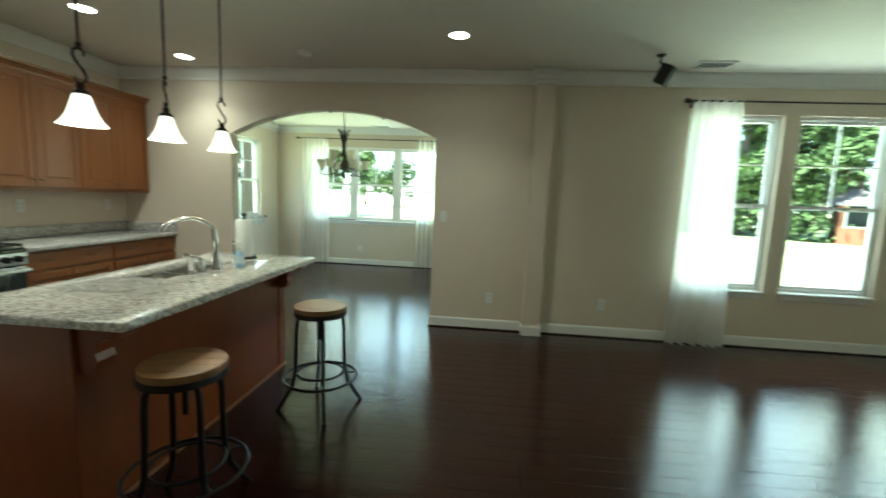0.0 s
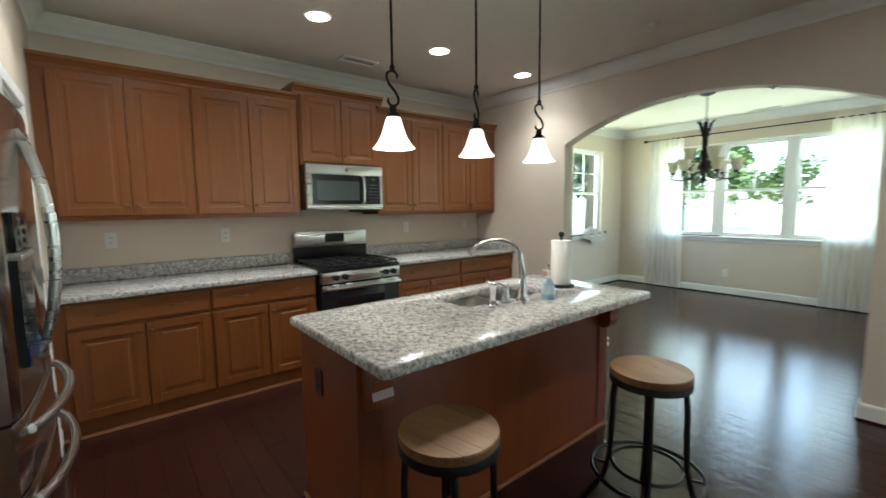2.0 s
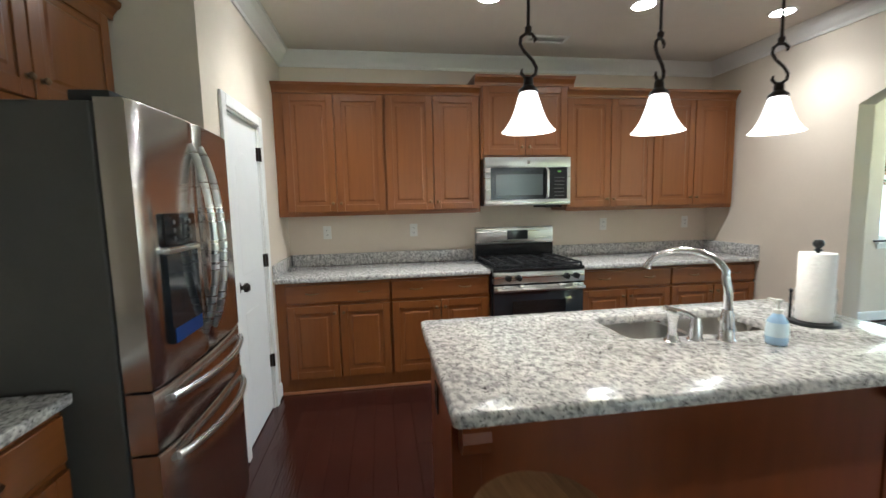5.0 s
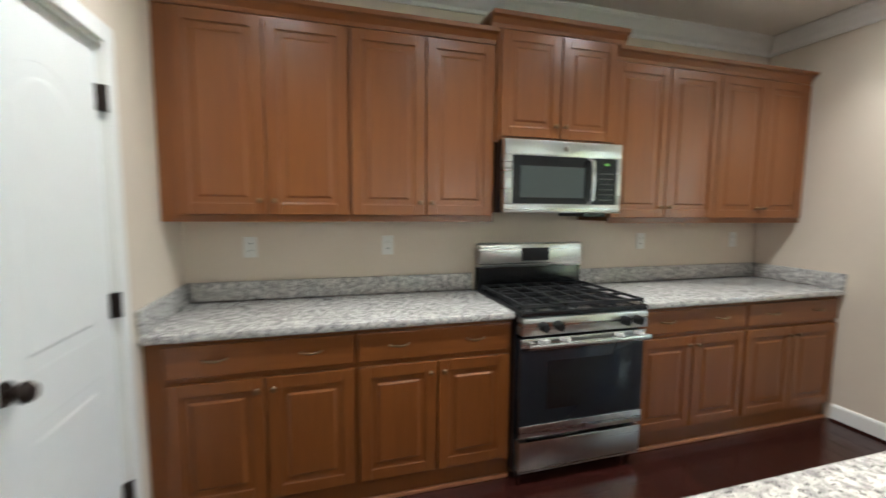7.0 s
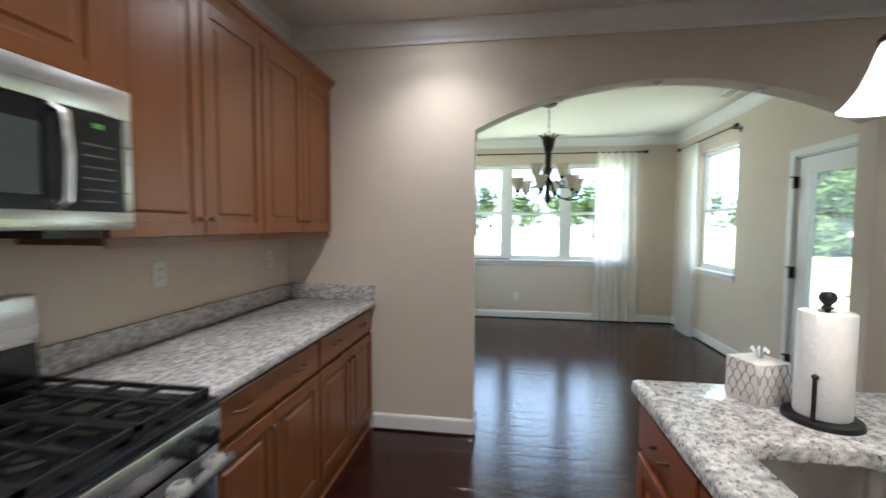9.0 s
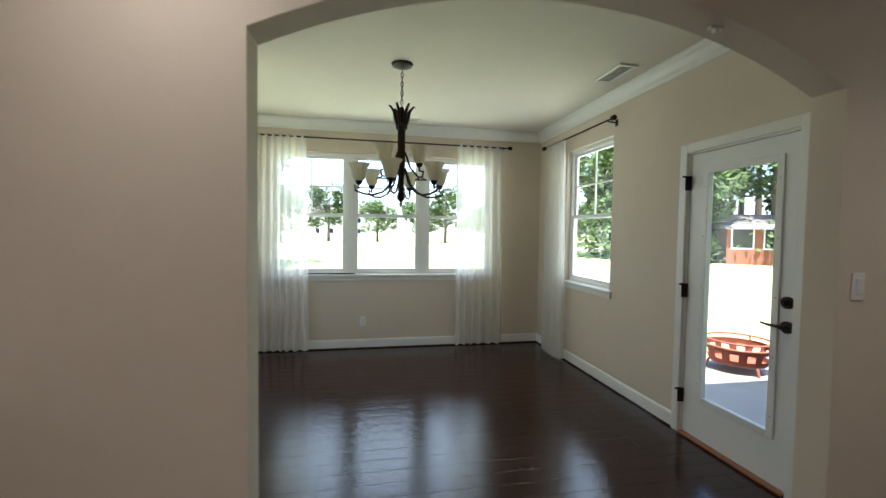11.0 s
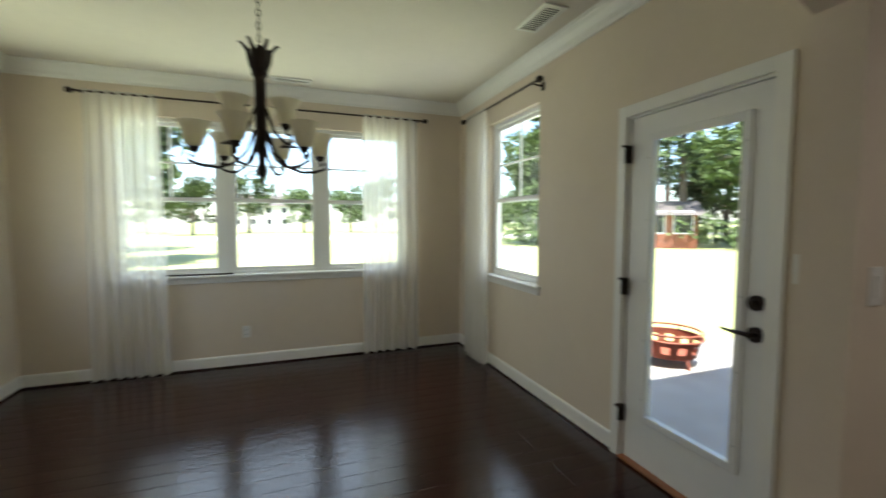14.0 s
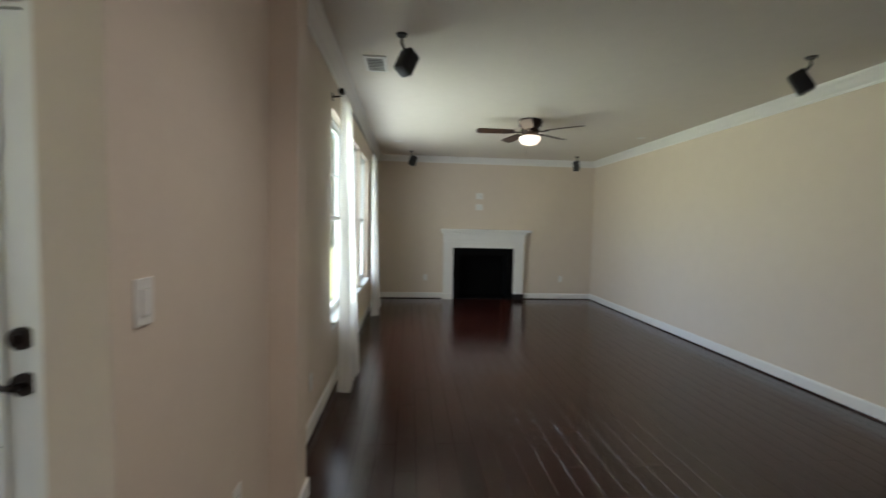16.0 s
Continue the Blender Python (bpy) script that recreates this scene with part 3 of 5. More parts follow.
for z0, z1, ar in ((0.22, 0.86, 0.0), (1.0, 1.73, 0.09)):
    bm = bmesh.new()
    raised_outline(bm, x0 + 0.10, x1 - 0.10, z0, z1, YP - 0.0115, 0.002, ar)
    part("panel", bm, M_DOOR, pd, smooth=None)
bm = lathe([(0.0, 0.062), (0.018, 0.06), (0.027, 0.048), (0.026, 0.036), (0.012, 0.026), (0.010, 0.010), (0.030, 0.008), (0.032, 0.0)], 20)
bmesh.ops.transform(bm, matrix=Matrix.Translation((x1 - 0.05, YP - 0.012, 0.99)) @ Matrix.Rotation(radians(-90), 4, "X"), verts=bm.verts)
part("knob", bm, M_BRONZE, pd, "dark bronze knob")
for z in (0.36, 1.08, 1.80):
    bm = cyl(bmesh.new(), (x0 - 0.004, YP + 0.012, z), 0.008, 0.09, seg=10)
    bx(bm, x0 - 0.012, x0 + 0.015, YP - 0.011, YP + 0.004, z - 0.044, z + 0.044)
    part("hinge", bm, M_BRONZE, pd)

gd = thing("door_2", "white full-lite glass patio door, closed, dark lever", "door", kind="structure")
y0, y1 = DOOR[0] + 0.014, DOOR[1] - 0.014
xa, xb = DE + 0.012, DE + 0.055
gy0, gy1, gz0, gz1 = 5.73, 6.232, 0.31, 1.878
bm = bmesh.new()
for v in ((y0, gy0, 0.02, 2.014), (gy1, y1, 0.02, 2.014), (gy0, gy1, 0.02, gz0), (gy0, gy1, gz1, 2.014)):
    bx(bm, xa, xb, v[0], v[1], v[2], v[3])
part("slab", bm, M_DOOR, gd, smooth=None)
bm = bmesh.new()
k = 0.03
for v in ((gy0 - k, gy0 + 0.012, gz0 - k, gz1 + k), (gy1 - 0.012, gy1 + k, gz0 - k, gz1 + k), (gy0 + 0.012, gy1 - 0.012, gz0 - k, gz0 + 0.012), (gy0 + 0.012, gy1 - 0.012, gz1 - 0.012, gz1 + k)):
    bx(bm, xa - 0.012, xa - 0.001, *v, bev=0.004)
part("glazing_bead", bm, M_DOOR, gd, smooth=None)
for i in range(5):
    for yy in (gy0 - 0.012, gy1 + 0.012):
        part("screw_cap", cyl(bmesh.new(), (xa - 0.0125, yy, gz0 + 0.1 + i * (gz1 - gz0 - 0.2) / 4), 0.0032, 0.003, "x", seg=8), M_SLOT, gd)
p = part("pane", box((xa + xb) / 2 - 0.004, (xa + xb) / 2 + 0.004, gy0, gy1, gz0, gz1), M_GLASS, gd, smooth=None)
p.visible_shadow = False
hy = 5.648
bm = cyl(bmesh.new(), (xa - 0.012, hy, 1.078), 0.034, 0.024, "x")
bmesh.ops.bevel(bm, geom=list(bm.edges), offset=0.004, segments=2, affect="EDGES")
db = part("deadbolt", bm, M_BRONZE, gd)
part("thumb_turn", box(xa - 0.045, xa - 0.024, hy - 0.006, hy + 0.006, 1.063, 1.093, bev=0.003), M_BRONZE, db)
bm = cyl(bmesh.new(), (xa - 0.008, hy, 0.94), 0.034, 0.016, "x")
cyl(bm, (xa - 0.03, hy, 0.94), 0.011, 0.03, "x", seg=12)
tube([(xa - 0.045, hy, 0.94), (xa - 0.05, hy + 0.04, 0.944), (xa - 0.048, hy + 0.08, 0.942), (xa - 0.044, hy + 0.125, 0.946)], [0.011, 0.010, 0.008, 0.006], bm)
part("lever_handle", bm, M_BRONZE, gd, "dark bronze lever handle")
for z in (0.28, 1.045, 1.815):
    bm = cyl(bmesh.new(), (DE - 0.022, y1 + 0.006, z), 0.008, 0.10, seg=10)
    bx(bm, DE - 0.018, DE + 0.011, y1 - 0.008, y1 + 0.014, z - 0.05, z + 0.05)
    bx(bm, DE - 0.05, DE - 0.02, y1 + 0.002, y1 + 0.012, z + 0.04, z + 0.052)
    part("hinge", bm, M_BRONZE, gd)
struct("threshold", box(DE - 0.03, DE + T + 0.05, DOOR[0] + 0.012, DOOR[1] - 0.012, 0.004, 0.019, bev=0.004), M_SHOE, "worn wooden door threshold", "threshold")


for x in (-2.178, -1.598, -0.999):
    z = ATOP - rad + math.sqrt(rad * rad - (x - mid) ** 2)
    t = thing("arch_clip", "small white plastic clip under the arch", "clip", pose(x, YA0 + 0.06, z))
    part("pad", box(-0.03, 0.03, -0.012, 0.012, -0.012, -0.001, bev=0.003), M_PLASTIC, t)
    part("tongue", box(-0.008, 0.008, -0.010, 0.010, -0.026, -0.012, bev=0.003), M_PLASTIC, t)


# ---- wall plates, vents, ceiling fittings ----
def plate(name, c, facing, label, switch=False, wide=1, material=None):
    """A wall plate; facing is its outward direction as a turn about z (0: +y)."""
    t = thing(name, label, name.replace("_", " "), pose(*c, 0, 0, facing))
    m_ = material or M_PLASTIC
    part("cover_plate", box(-0.035 * wide, 0.035 * wide, 0.0, 0.006, -0.058, 0.058, bev=0.002), m_, t, smooth=None)
    for i in range(wide):
        cx = (i - (wide - 1) / 2) * 0.046
        if switch:
            part("rocker", box(cx - 0.016, cx + 0.016, 0.006, 0.011, -0.033, 0.033, bev=0.002), m_, t, smooth=None)
        else:
            for dz in (-0.02, 0.02):
                s = part("socket", box(cx - 0.016, cx + 0.016, 0.006, 0.009, dz - 0.014, dz + 0.014, bev=0.002), m_, t, smooth=None)
                for dx in (-0.006, 0.006):
                    part("slot", box(cx + dx - 0.0015, cx + dx + 0.0015, 0.009, 0.0096, dz - 0.005, dz + 0.006), M_SLOT, s, smooth=None)
    return t


for y, w in ((1.41, 1), (2.18, 1), (4.045, 1), (4.93, 1)):
    plate("wall_outlet", (XW, y, 1.21), -90, "white plastic wall outlet above the backsplash", wide=w)
for x in (0.237, 1.444):
    plate("wall_outlet", (x, YA0, 0.36), 180, "white plastic wall outlet near the floor")
plate("wall_outlet", (-2.354, DN, 0.337), 180, "white plastic wall outlet under the window")
for y in (4.2, 1.5):
    plate("wall_outlet", (XE, y, 0.41), 90, "white plastic wall outlet near the floor")
plate("light_switch", (-0.303, YA0, 1.234), 180, "white rocker light switch beside the arch", True)
plate("light_switch", (DE, 5.48, 1.24), 90, "white rocker light switch beside the patio door", True)
wp = plate("media_plate", (XE, 3.175, 2.01), 90, "white media wall plate above the fireplace", wide=2)
wp2 = plate("media_plate", (XE, 3.175, 1.795), 90, "white media wall plate above the fireplace", wide=2)


def vent(c, lx, ly, n, label):
    t = thing("ceiling_vent", label, "ceiling vent", pose(*c))
    bm = bmesh.new()
    for v in ((-lx, lx, -ly, -ly + 0.025), (-lx, lx, ly - 0.025, ly), (-lx, -lx + 0.025, -ly + 0.025, ly - 0.025), (lx - 0.025, lx, -ly + 0.025, ly - 0.025)):
        bx(bm, *v, -0.012, 0)
    part("frame", bm, M_PLASTIC, t, smooth=None)
    part("backing", box(-lx + 0.02, lx - 0.02, -ly + 0.02, ly - 0.02, -0.003, 0), M_SLOT, t, smooth=None)
    long_x = lx > ly
    L = lx if long_x else ly
    for i in range(n):
        u = -L + 0.03 + (2 * L - 0.06) * (i + 0.5) / n
        v = (u - 0.004, u + 0.004, -ly + 0.025, ly - 0.025) if long_x else (-lx + 0.025, lx - 0.025, u - 0.004, u + 0.004)
        part("slat", box(*v, -0.006, -0.003), M_PLASTIC, t, smooth=None)


vent((-3.56, 3.25, H), 0.07, 0.17, 12, "white slotted ceiling vent over the range")
vent((-0.385, 6.85, H), 0.08, 0.18, 12, "white slotted ceiling vent near the patio door")
vent((-1.885, 8.66, H), 0.17, 0.06, 14, "white slotted ceiling vent near the window")
vent((2.15, 4.82, H), 0.16, 0.09, 8, "white slotted ceiling vent in the living room")


def downlight(x, y, lit=True):
    t = thing("recessed_light", "round white recessed ceiling light, lit" if lit else "small round recessed ceiling light, off", "recessed light", pose(x, y, H), group="recessed lights")
    r = 0.085 if lit else 0.055
    part("trim_ring", lathe([(r - 0.012, -0.001), (r - 0.012, -0.008), (r, -0.006), (r + 0.008, -0.001)]), M_PLASTIC, t)
    part("lens", lathe([(0.0001, -0.005), (r * 0.5, -0.0055), (r - 0.012, -0.004)]), M_CAN if lit else M_PLASTIC, t)
    if lit:
        l = new("downlight_lamp", bpy.data.lights.new("downlight_lamp", "SPOT"))
        l.data.energy, l.data.color, l.data.spot_size, l.data.spot_blend, l.data.shadow_soft_size = 6.2, (1.0, 0.90, 0.76), radians(126), 1.0, 0.06
        l.parent = t
        l.location = (0, 0, -0.03)


for y in (1.57, 2.62, 3.68, 4.75):
    downlight(-2.94, y)
downlight(-0.137, 4.17)
for x, y in ((4.42, 1.25), (5.33, 4.73)):
    downlight(x, y, False)
sd = thing("smoke_detector", "white round smoke detector on the ceiling", "smoke detector", pose(-1.62, 4.6, H))
part("body", lathe([(0.0001, -0.035), (0.045, -0.034), (0.06, -0.02), (0.065, 0)]), M_PLASTIC, sd)


# ---- kitchen cabinets ----
def cab_door(name, x0, x1, z0, z1, y, parent, material=None, raised=True):
    """A framed door on a cabinet's front at depth y, facing +y, with a raised field."""
    m_ = material or M_WOOD
    w = 0.055
    bm = box(x0, x1, y, y + 0.012, z0, z1)
    for v in ((x0, x0 + w, z0, z1), (x1 - w, x1, z0, z1), (x0 + w, x1 - w, z0, z0 + w), (x0 + w, x1 - w, z1 - w, z1)):
        bx(bm, v[0], v[1], y + 0.012, y + 0.020, v[2], v[3], bev=0.003)
    if raised:
        raised_outline(bm, x0 + w + 0.004, x1 - w - 0.004, z0 + w + 0.004, z1 - w - 0.004, y + 0.013, 0.005, 0, 0.035)
    return part(name, bm, m_, parent, smooth=None)


def cab_knob(x, z, y, parent):
    bm = lathe([(0.0001, 0.026), (0.010, 0.024), (0.013, 0.018), (0.009, 0.010), (0.006, 0.004), (0.010, 0.0)], 14)
    bmesh.ops.transform(bm, matrix=Matrix.Translation((x, y, z)) @ Matrix.Rotation(radians(-90), 4, "X"), verts=bm.verts)
    part("knob", bm, M_PULL, parent, "bronze knob")


def cab_pull(x, z, y, parent):
    pts = [(x - 0.045, y, z), (x - 0.038, y + 0.018, z), (x, y + 0.026, z - 0.004), (x + 0.038, y + 0.018, z), (x + 0.045, y, z)]
    part("pull", tube(pts, [0.006, 0.004, 0.006, 0.004, 0.006]), M_PULL, parent, "bronze arched pull")


def upper(m_, w, z0, z1, depth, doors, label, crown=True, ends=(0, 0), group="wall cabinets"):
    """A wall cabinet; x to its left-hand end, front at y = depth. doors: (x0, x1, knob side)."""
    c = thing("wall_cabinet", label, "cabinet", m_, group)
    part("body", box(0, w, 0.002, depth, z0, z1), M_WOOD, c, smooth=None)
    part("bottom_rail", box(0.002, w - 0.002, depth, depth + 0.004, z0 - 0.012, z0 + 0.02), M_WOODX, c, smooth=None)
    for a, b, k in doors:
        d = cab_door("door", a + 0.004, b - 0.004, z0 + 0.022, z1 - 0.012, depth + 0.002, c)
        cab_knob(a + 0.032 if k < 0 else b - 0.032, z0 + 0.09, depth + 0.022, d)
    if crown:
        prof = [(0, 0), (0.012, 0), (0.016, 0.02), (0.034, 0.045), (0.05, 0.055), (0.055, 0.075), (0, 0.075)]
        part("crown_moulding", extrude_profile(prof, (-ends[0], depth, z1 - 0.005), (w + ends[1], depth, z1 - 0.005), (0, 1, 0)), M_WOODX, c, smooth=None)
        for e, x, o in ((ends[0], 0, -1), (ends[1], w, 1)):
            if e:
                part("crown_return", extrude_profile(prof, (x, 0.01, z1 - 0.005), (x, depth, z1 - 0.005), (o, 0, 0)), M_WOODX, c, smooth=None)
    return c


def base(m_, w, depth, doors, drawers, label, material=None, group="base cabinets", toe=True):
    c = thing("base_cabinet", label, "cabinet", m_, group)
    mt = material or M_WOOD
    part("body", box(0, w, 0.002, depth, 0.10, 0.876), mt, c, smooth=None)
    part("toe_kick", box(0, w, 0.01, depth - 0.012, 0.0, 0.10), mt, c, smooth=None)
    part("shoe_moulding", box(0, w, depth - 0.012, depth + 0.004, 0.0, 0.022, bev=0.004), M_SHOE, c, smooth=None)
    for a, b in drawers:
        d = part("drawer_front", box(a + 0.004, b - 0.004, depth + 0.001, depth + 0.02, 0.715, 0.855, bev=0.005), M_WOODX if mt is M_WOOD else mt, c, smooth=None)
        n = 2 if b - a > 0.6 else 1
        for i in range(n):
            cab_pull(a + (b - a) * ((i + 0.5) / n if n > 1 else 0.5), 0.79, depth + 0.02, d)
    for a, b, k in doors:
        d = cab_door("door", a + 0.006, b - 0.006, 0.125, 0.69, depth + 0.002, c, mt)
        cab_knob(a + 0.034 if k < 0 else b - 0.034, 0.635, depth + 0.022, d)
    return c


# run along the west wall: local x runs south from each unit's north end
def west(y):
    return pose(XW, y, 0, 0, 0, -90)


L_UP = "reddish-brown wooden wall cabinet with two raised-panel doors"
L_BASE = "reddish-brown wooden base cabinet with drawer and two doors"
UD = 0.315
upper(west(2.735), 0.80, 1.375, 2.335, UD, [(0.01, 0.40, 1), (0.40, 0.79, -1)], L_UP)
upper(west(1.935), 0.852, 1.375, 2.335, UD, [(0.0, 0.39, 1), (0.39, 0.78, -1)], L_UP)
upper(west(3.503), 0.766, 1.815, 2.415, 0.345, [(0.01, 0.383, 1), (0.383, 0.756, -1)], "taller reddish-brown wooden cabinet above the microwave", ends=(0.05, 0.05))
upper(west(4.33), 0.825, 1.365, 2.335, UD, [(0.0, 0.412, 1), (0.412, 0.825, -1)], L_UP)
upper(west(5.155), 0.823, 1.365, 2.335, UD, [(0.01, 0.415, 1), (0.415, 0.823, -1)], L_UP)

BD = 0.60
base(west(2.73), 0.795, BD, [(0.01, 0.40, 1), (0.40, 0.785, -1)], [(0.01, 0.785)], L_BASE)
base(west(1.935), 0.852, BD, [(0.0, 0.39, 1), (0.39, 0.78, -1)], [(0.0, 0.78)], L_BASE)
base(west(4.33), 0.82, BD, [(0.0, 0.41, 1), (0.41, 0.815, -1)], [(0.0, 0.815)], L_BASE)
base(west(5.155), 0.823, BD, [(0.0, 0.41, 1), (0.41, 0.815, -1)], [(0.0, 0.815)], L_BASE)


def worktop(name, x0, x1, y0, y1, label, splash=()):
    t = thing(name, label, "worktop")
    part("slab", box(x0, x1, y0, y1, 0.877, 0.914, bev=0.008), M_GRAN, t)
    for v in splash:
        part("backsplash", box(*v, 0.9145, 1.02, bev=0.004), M_GRAN, t)
    return t


worktop("countertop", XW + 0.002, XW + 0.645, YP + 0.002, 2.733, "grey speckled granite worktop with low backsplash", [(XW + 0.002, XW + 0.022, YP + 0.022, 2.728), (XW + 0.002, XW + 0.64, YP + 0.002, YP + 0.022)])
worktop("countertop", XW + 0.002, XW + 0.645, 3.507, YA0 - 0.002, "grey speckled granite worktop with low backsplash", [(XW + 0.002, XW + 0.022, 3.512, YA0 - 0.022), (XW + 0.002, XW + 0.64, YA0 - 0.022, YA0 - 0.002)])

# cabinets by the refrigerator
upper(pose(XP + 0.06, YF, 0), 0.90, 1.80, 2.285, 0.32, [(0.0, 0.45, 1), (0.45, 0.90, -1)], "reddish-brown wooden cabinet above the refrigerator", ends=(0.05, 0.05))
base(pose(-1.55, YF, 0), 1.10, 0.52, [(0.01, 0.55, 1), (0.55, 1.09, -1)], [(0.01, 0.55), (0.55, 1.09)], L_BASE)
worktop("countertop", -1.562, -0.43, YF + 0.002, 0.965, "grey speckled granite worktop beside the refrigerator")

# ---- range ----
ry0, ry1 = 2.738, 3.502
rm = pose(XW, ry1, 0, 0, 0, -90)
rg = thing("gas_range", "stainless steel gas range with black cooktop and oven glass", "range", rm)
RW = ry1 - ry0
part("body", box(0, RW, 0.02, 0.64, 0.05, 0.895), M_ENAMEL, rg, smooth=None)
part("cooktop", box(0.0, RW, 0.03, 0.70, 0.895, 0.925, bev=0.008), M_ENAMEL, rg, smooth=None)
bm = box(0.01, RW - 0.01, 0.02, 0.075, 0.925, 1.06)
part("back_riser", bm, M_ENAMEL, rg, smooth=None)
bm = box(0.01, RW - 0.01, 0.02, 0.09, 1.06, 1.215, bev=0.012)
bg = part("backguard", bm, M_STEEL, rg)
part("clock_display", box(RW / 2 - 0.12, RW / 2 + 0.08, 0.09, 0.093, 1.10, 1.185, bev=0.001), M_OVEN, bg, smooth=None)
bm = box(0.005, RW - 0.005, 0.64, 0.705, 0.80, 0.893, bev=0.006)
cp = part("control_panel", bm, M_STEEL, rg)
for x in (0.085, 0.165, RW - 0.20, RW - 0.115):
    bm = cyl(bmesh.new(), (x, 0.72, 0.85), 0.024, 0.03, "y")
    cyl(bm, (x, 0.74, 0.85), 0.021, 0.016, "y", 0.018)
    bx(bm, x - 0.004, x + 0.004, 0.745, 0.757, 0.829, 0.871)
    part("burner_knob", bm, M_BLACK, cp, "black burner knob")
bm = box(0.008, RW - 0.008, 0.64, 0.69, 0.255, 0.785, bev=0.004)
od = part("oven_door", bm, M_OVEN, rg)
part("door_trim", box(0.008, RW - 0.008, 0.69, 0.696, 0.735, 0.785, bev=0.003), M_STEEL, od)
part("door_band", box(0.008, RW - 0.008, 0.69, 0.696, 0.255, 0.325, bev=0.003), M_STEEL, od)
part("inner_window", box(0.16, RW - 0.16, 0.6902, 0.6915, 0.40, 0.66, bev=0.0004), M_ENAMEL, od, smooth=None)
part("door_handle", box(0.02, RW - 0.02, 0.735, 0.762, 0.745, 0.775, bev=0.010), M_STEEL, od)
for x in (0.05, RW - 0.05):
    part("handle_post", box(x - 0.015, x + 0.015, 0.696, 0.737, 0.748, 0.772, bev=0.003), M_STEEL, od)
dr = part("storage_drawer", box(0.008, RW - 0.008, 0.64, 0.693, 0.065, 0.235, bev=0.006), M_STEEL, rg)
part("drawer_lip", box(RW / 2 - 0.10, RW / 2 + 0.10, 0.693, 0.705, 0.222, 0.238, bev=0.003), M_STEEL, dr)
part("badge", cyl(bmesh.new(), (RW / 2, 0.698, 0.29), 0.014, 0.004, "y"), M_CHROME, od)
for i in range(3):
    a = 0.015 + i * (RW - 0.03) / 3
    b = a + (RW - 0.03) / 3 - 0.006
    bm = bmesh.new()
    z = 0.955
    for v in ((a, b, 0.10, 0.112), (a, b, 0.665, 0.677), (a, a + 0.012, 0.112, 0.665), (b - 0.012, b, 0.112, 0.665), (a, b, 0.383, 0.395)):
        bx(bm, *v, z - 0.014, z)
    c = (a + b) / 2
    bx(bm, c - 0.006, c + 0.006, 0.112, 0.665, z - 0.010, z + 0.003)
    for yy in (0.24, 0.53):
        bx(bm, a + 0.012, b - 0.012, yy - 0.005, yy + 0.005, z - 0.010, z + 0.003)
    for xx in (a + 0.006, b - 0.006):
        for yy in (0.106, 0.671):
            bx(bm, xx - 0.006, xx + 0.006, yy - 0.006, yy + 0.006, 0.925, z)
    part("grate", bm, M_IRON, rg, smooth=None)
    for yy in (0.24, 0.53):
        bm = lathe([(0.055, 0.0), (0.055, 0.008), (0.042, 0.014), (0.042, 0.020), (0.0001, 0.022)], 18, (c, yy, 0.925))
        part("burner", bm, M_IRON, rg)
for x in (0.05, RW - 0.05):
    part("foot", cyl(bmesh.new(), (x, 0.6, 0.025), 0.018, 0.05, seg=10), M_BLACK, rg)
for x in (0.10, 0.22, RW - 0.22, RW - 0.10):
    t = thing("plastic_knob_cover", "clear white childproof cover on the oven handle", "knob cover", rm @ pose(x, 0.749, 0.7755))
    part("shell", lathe([(0.020, 0.0), (0.027, 0.005), (0.028, 0.012), (0.022, 0.022), (0.012, 0.023), (0.012, 0.016)], 18), M_CLEARP2, t)

# ---- microwave ----
mm = pose(XW, 3.493, 0, 0, 0, -90)
mw = thing("microwave", "stainless steel over-range microwave with dark window", "microwave", mm)
MWW, mz0, mz1 = 0.748, 1.415, 1.813
part("body", box(0.0, MWW, 0.002, 0.40, mz0, mz1), M_ENAMEL, mw, smooth=None)
bm = bmesh.new()
ft = 0.44
for v in ((0.0, MWW, mz1 - 0.085, mz1), (0.0, MWW, mz0, mz0 + 0.05), (MWW - 0.05, MWW, mz0 + 0.05, mz1 - 0.085), (0.0, 0.03, mz0 + 0.05, mz1 - 0.085)):
    bx(bm, v[0], v[1], 0.40, ft, v[2], v[3], bev=0.003)
fr = part("door_frame", bm, M_STEEL, mw)
part("door_glass", box(0.205, MWW - 0.05, 0.40, ft - 0.004, mz0 + 0.05, mz1 - 0.085), M_ENAMEL, fr, smooth=None)
part("window", box(0.245, MWW - 0.095, ft - 0.004, ft - 0.002, mz0 + 0.085, mz1 - 0.14, bev=0.0008), M_WINDOWM, fr, smooth=None)
cpn = part("control_panel", box(0.03, 0.205, 0.40, ft - 0.003, mz0 + 0.05, mz1 - 0.085), M_ENAMEL, mw, smooth=None)
for r_ in range(6):
    part("key_row", box(0.055, 0.145, ft - 0.003, ft - 0.0018, mz0 + 0.075 + r_ * 0.03, mz0 + 0.080 + r_ * 0.03), M_GREY, cpn, smooth=None)
M_LED = mat("green_display", (0.02, 0.05, 0.01), 0.3, emit=((0.35, 1.0, 0.1), 0.02))
part("clock", box(0.085, 0.115, ft - 0.003, ft - 0.0015, mz1 - 0.125, mz1 - 0.112), M_LED, cpn, "small green clock digits", smooth=None)
part("handle", tube([(0.215, ft - 0.002, mz0 + 0.06), (0.215, ft + 0.032, mz0 + 0.075), (0.215, ft + 0.04, (mz0 + mz1) / 2 - 0.02), (0.215, ft + 0.032, mz1 - 0.11), (0.215, ft - 0.002, mz1 - 0.095)], 0.012, seg=10), M_CHROME, mw)
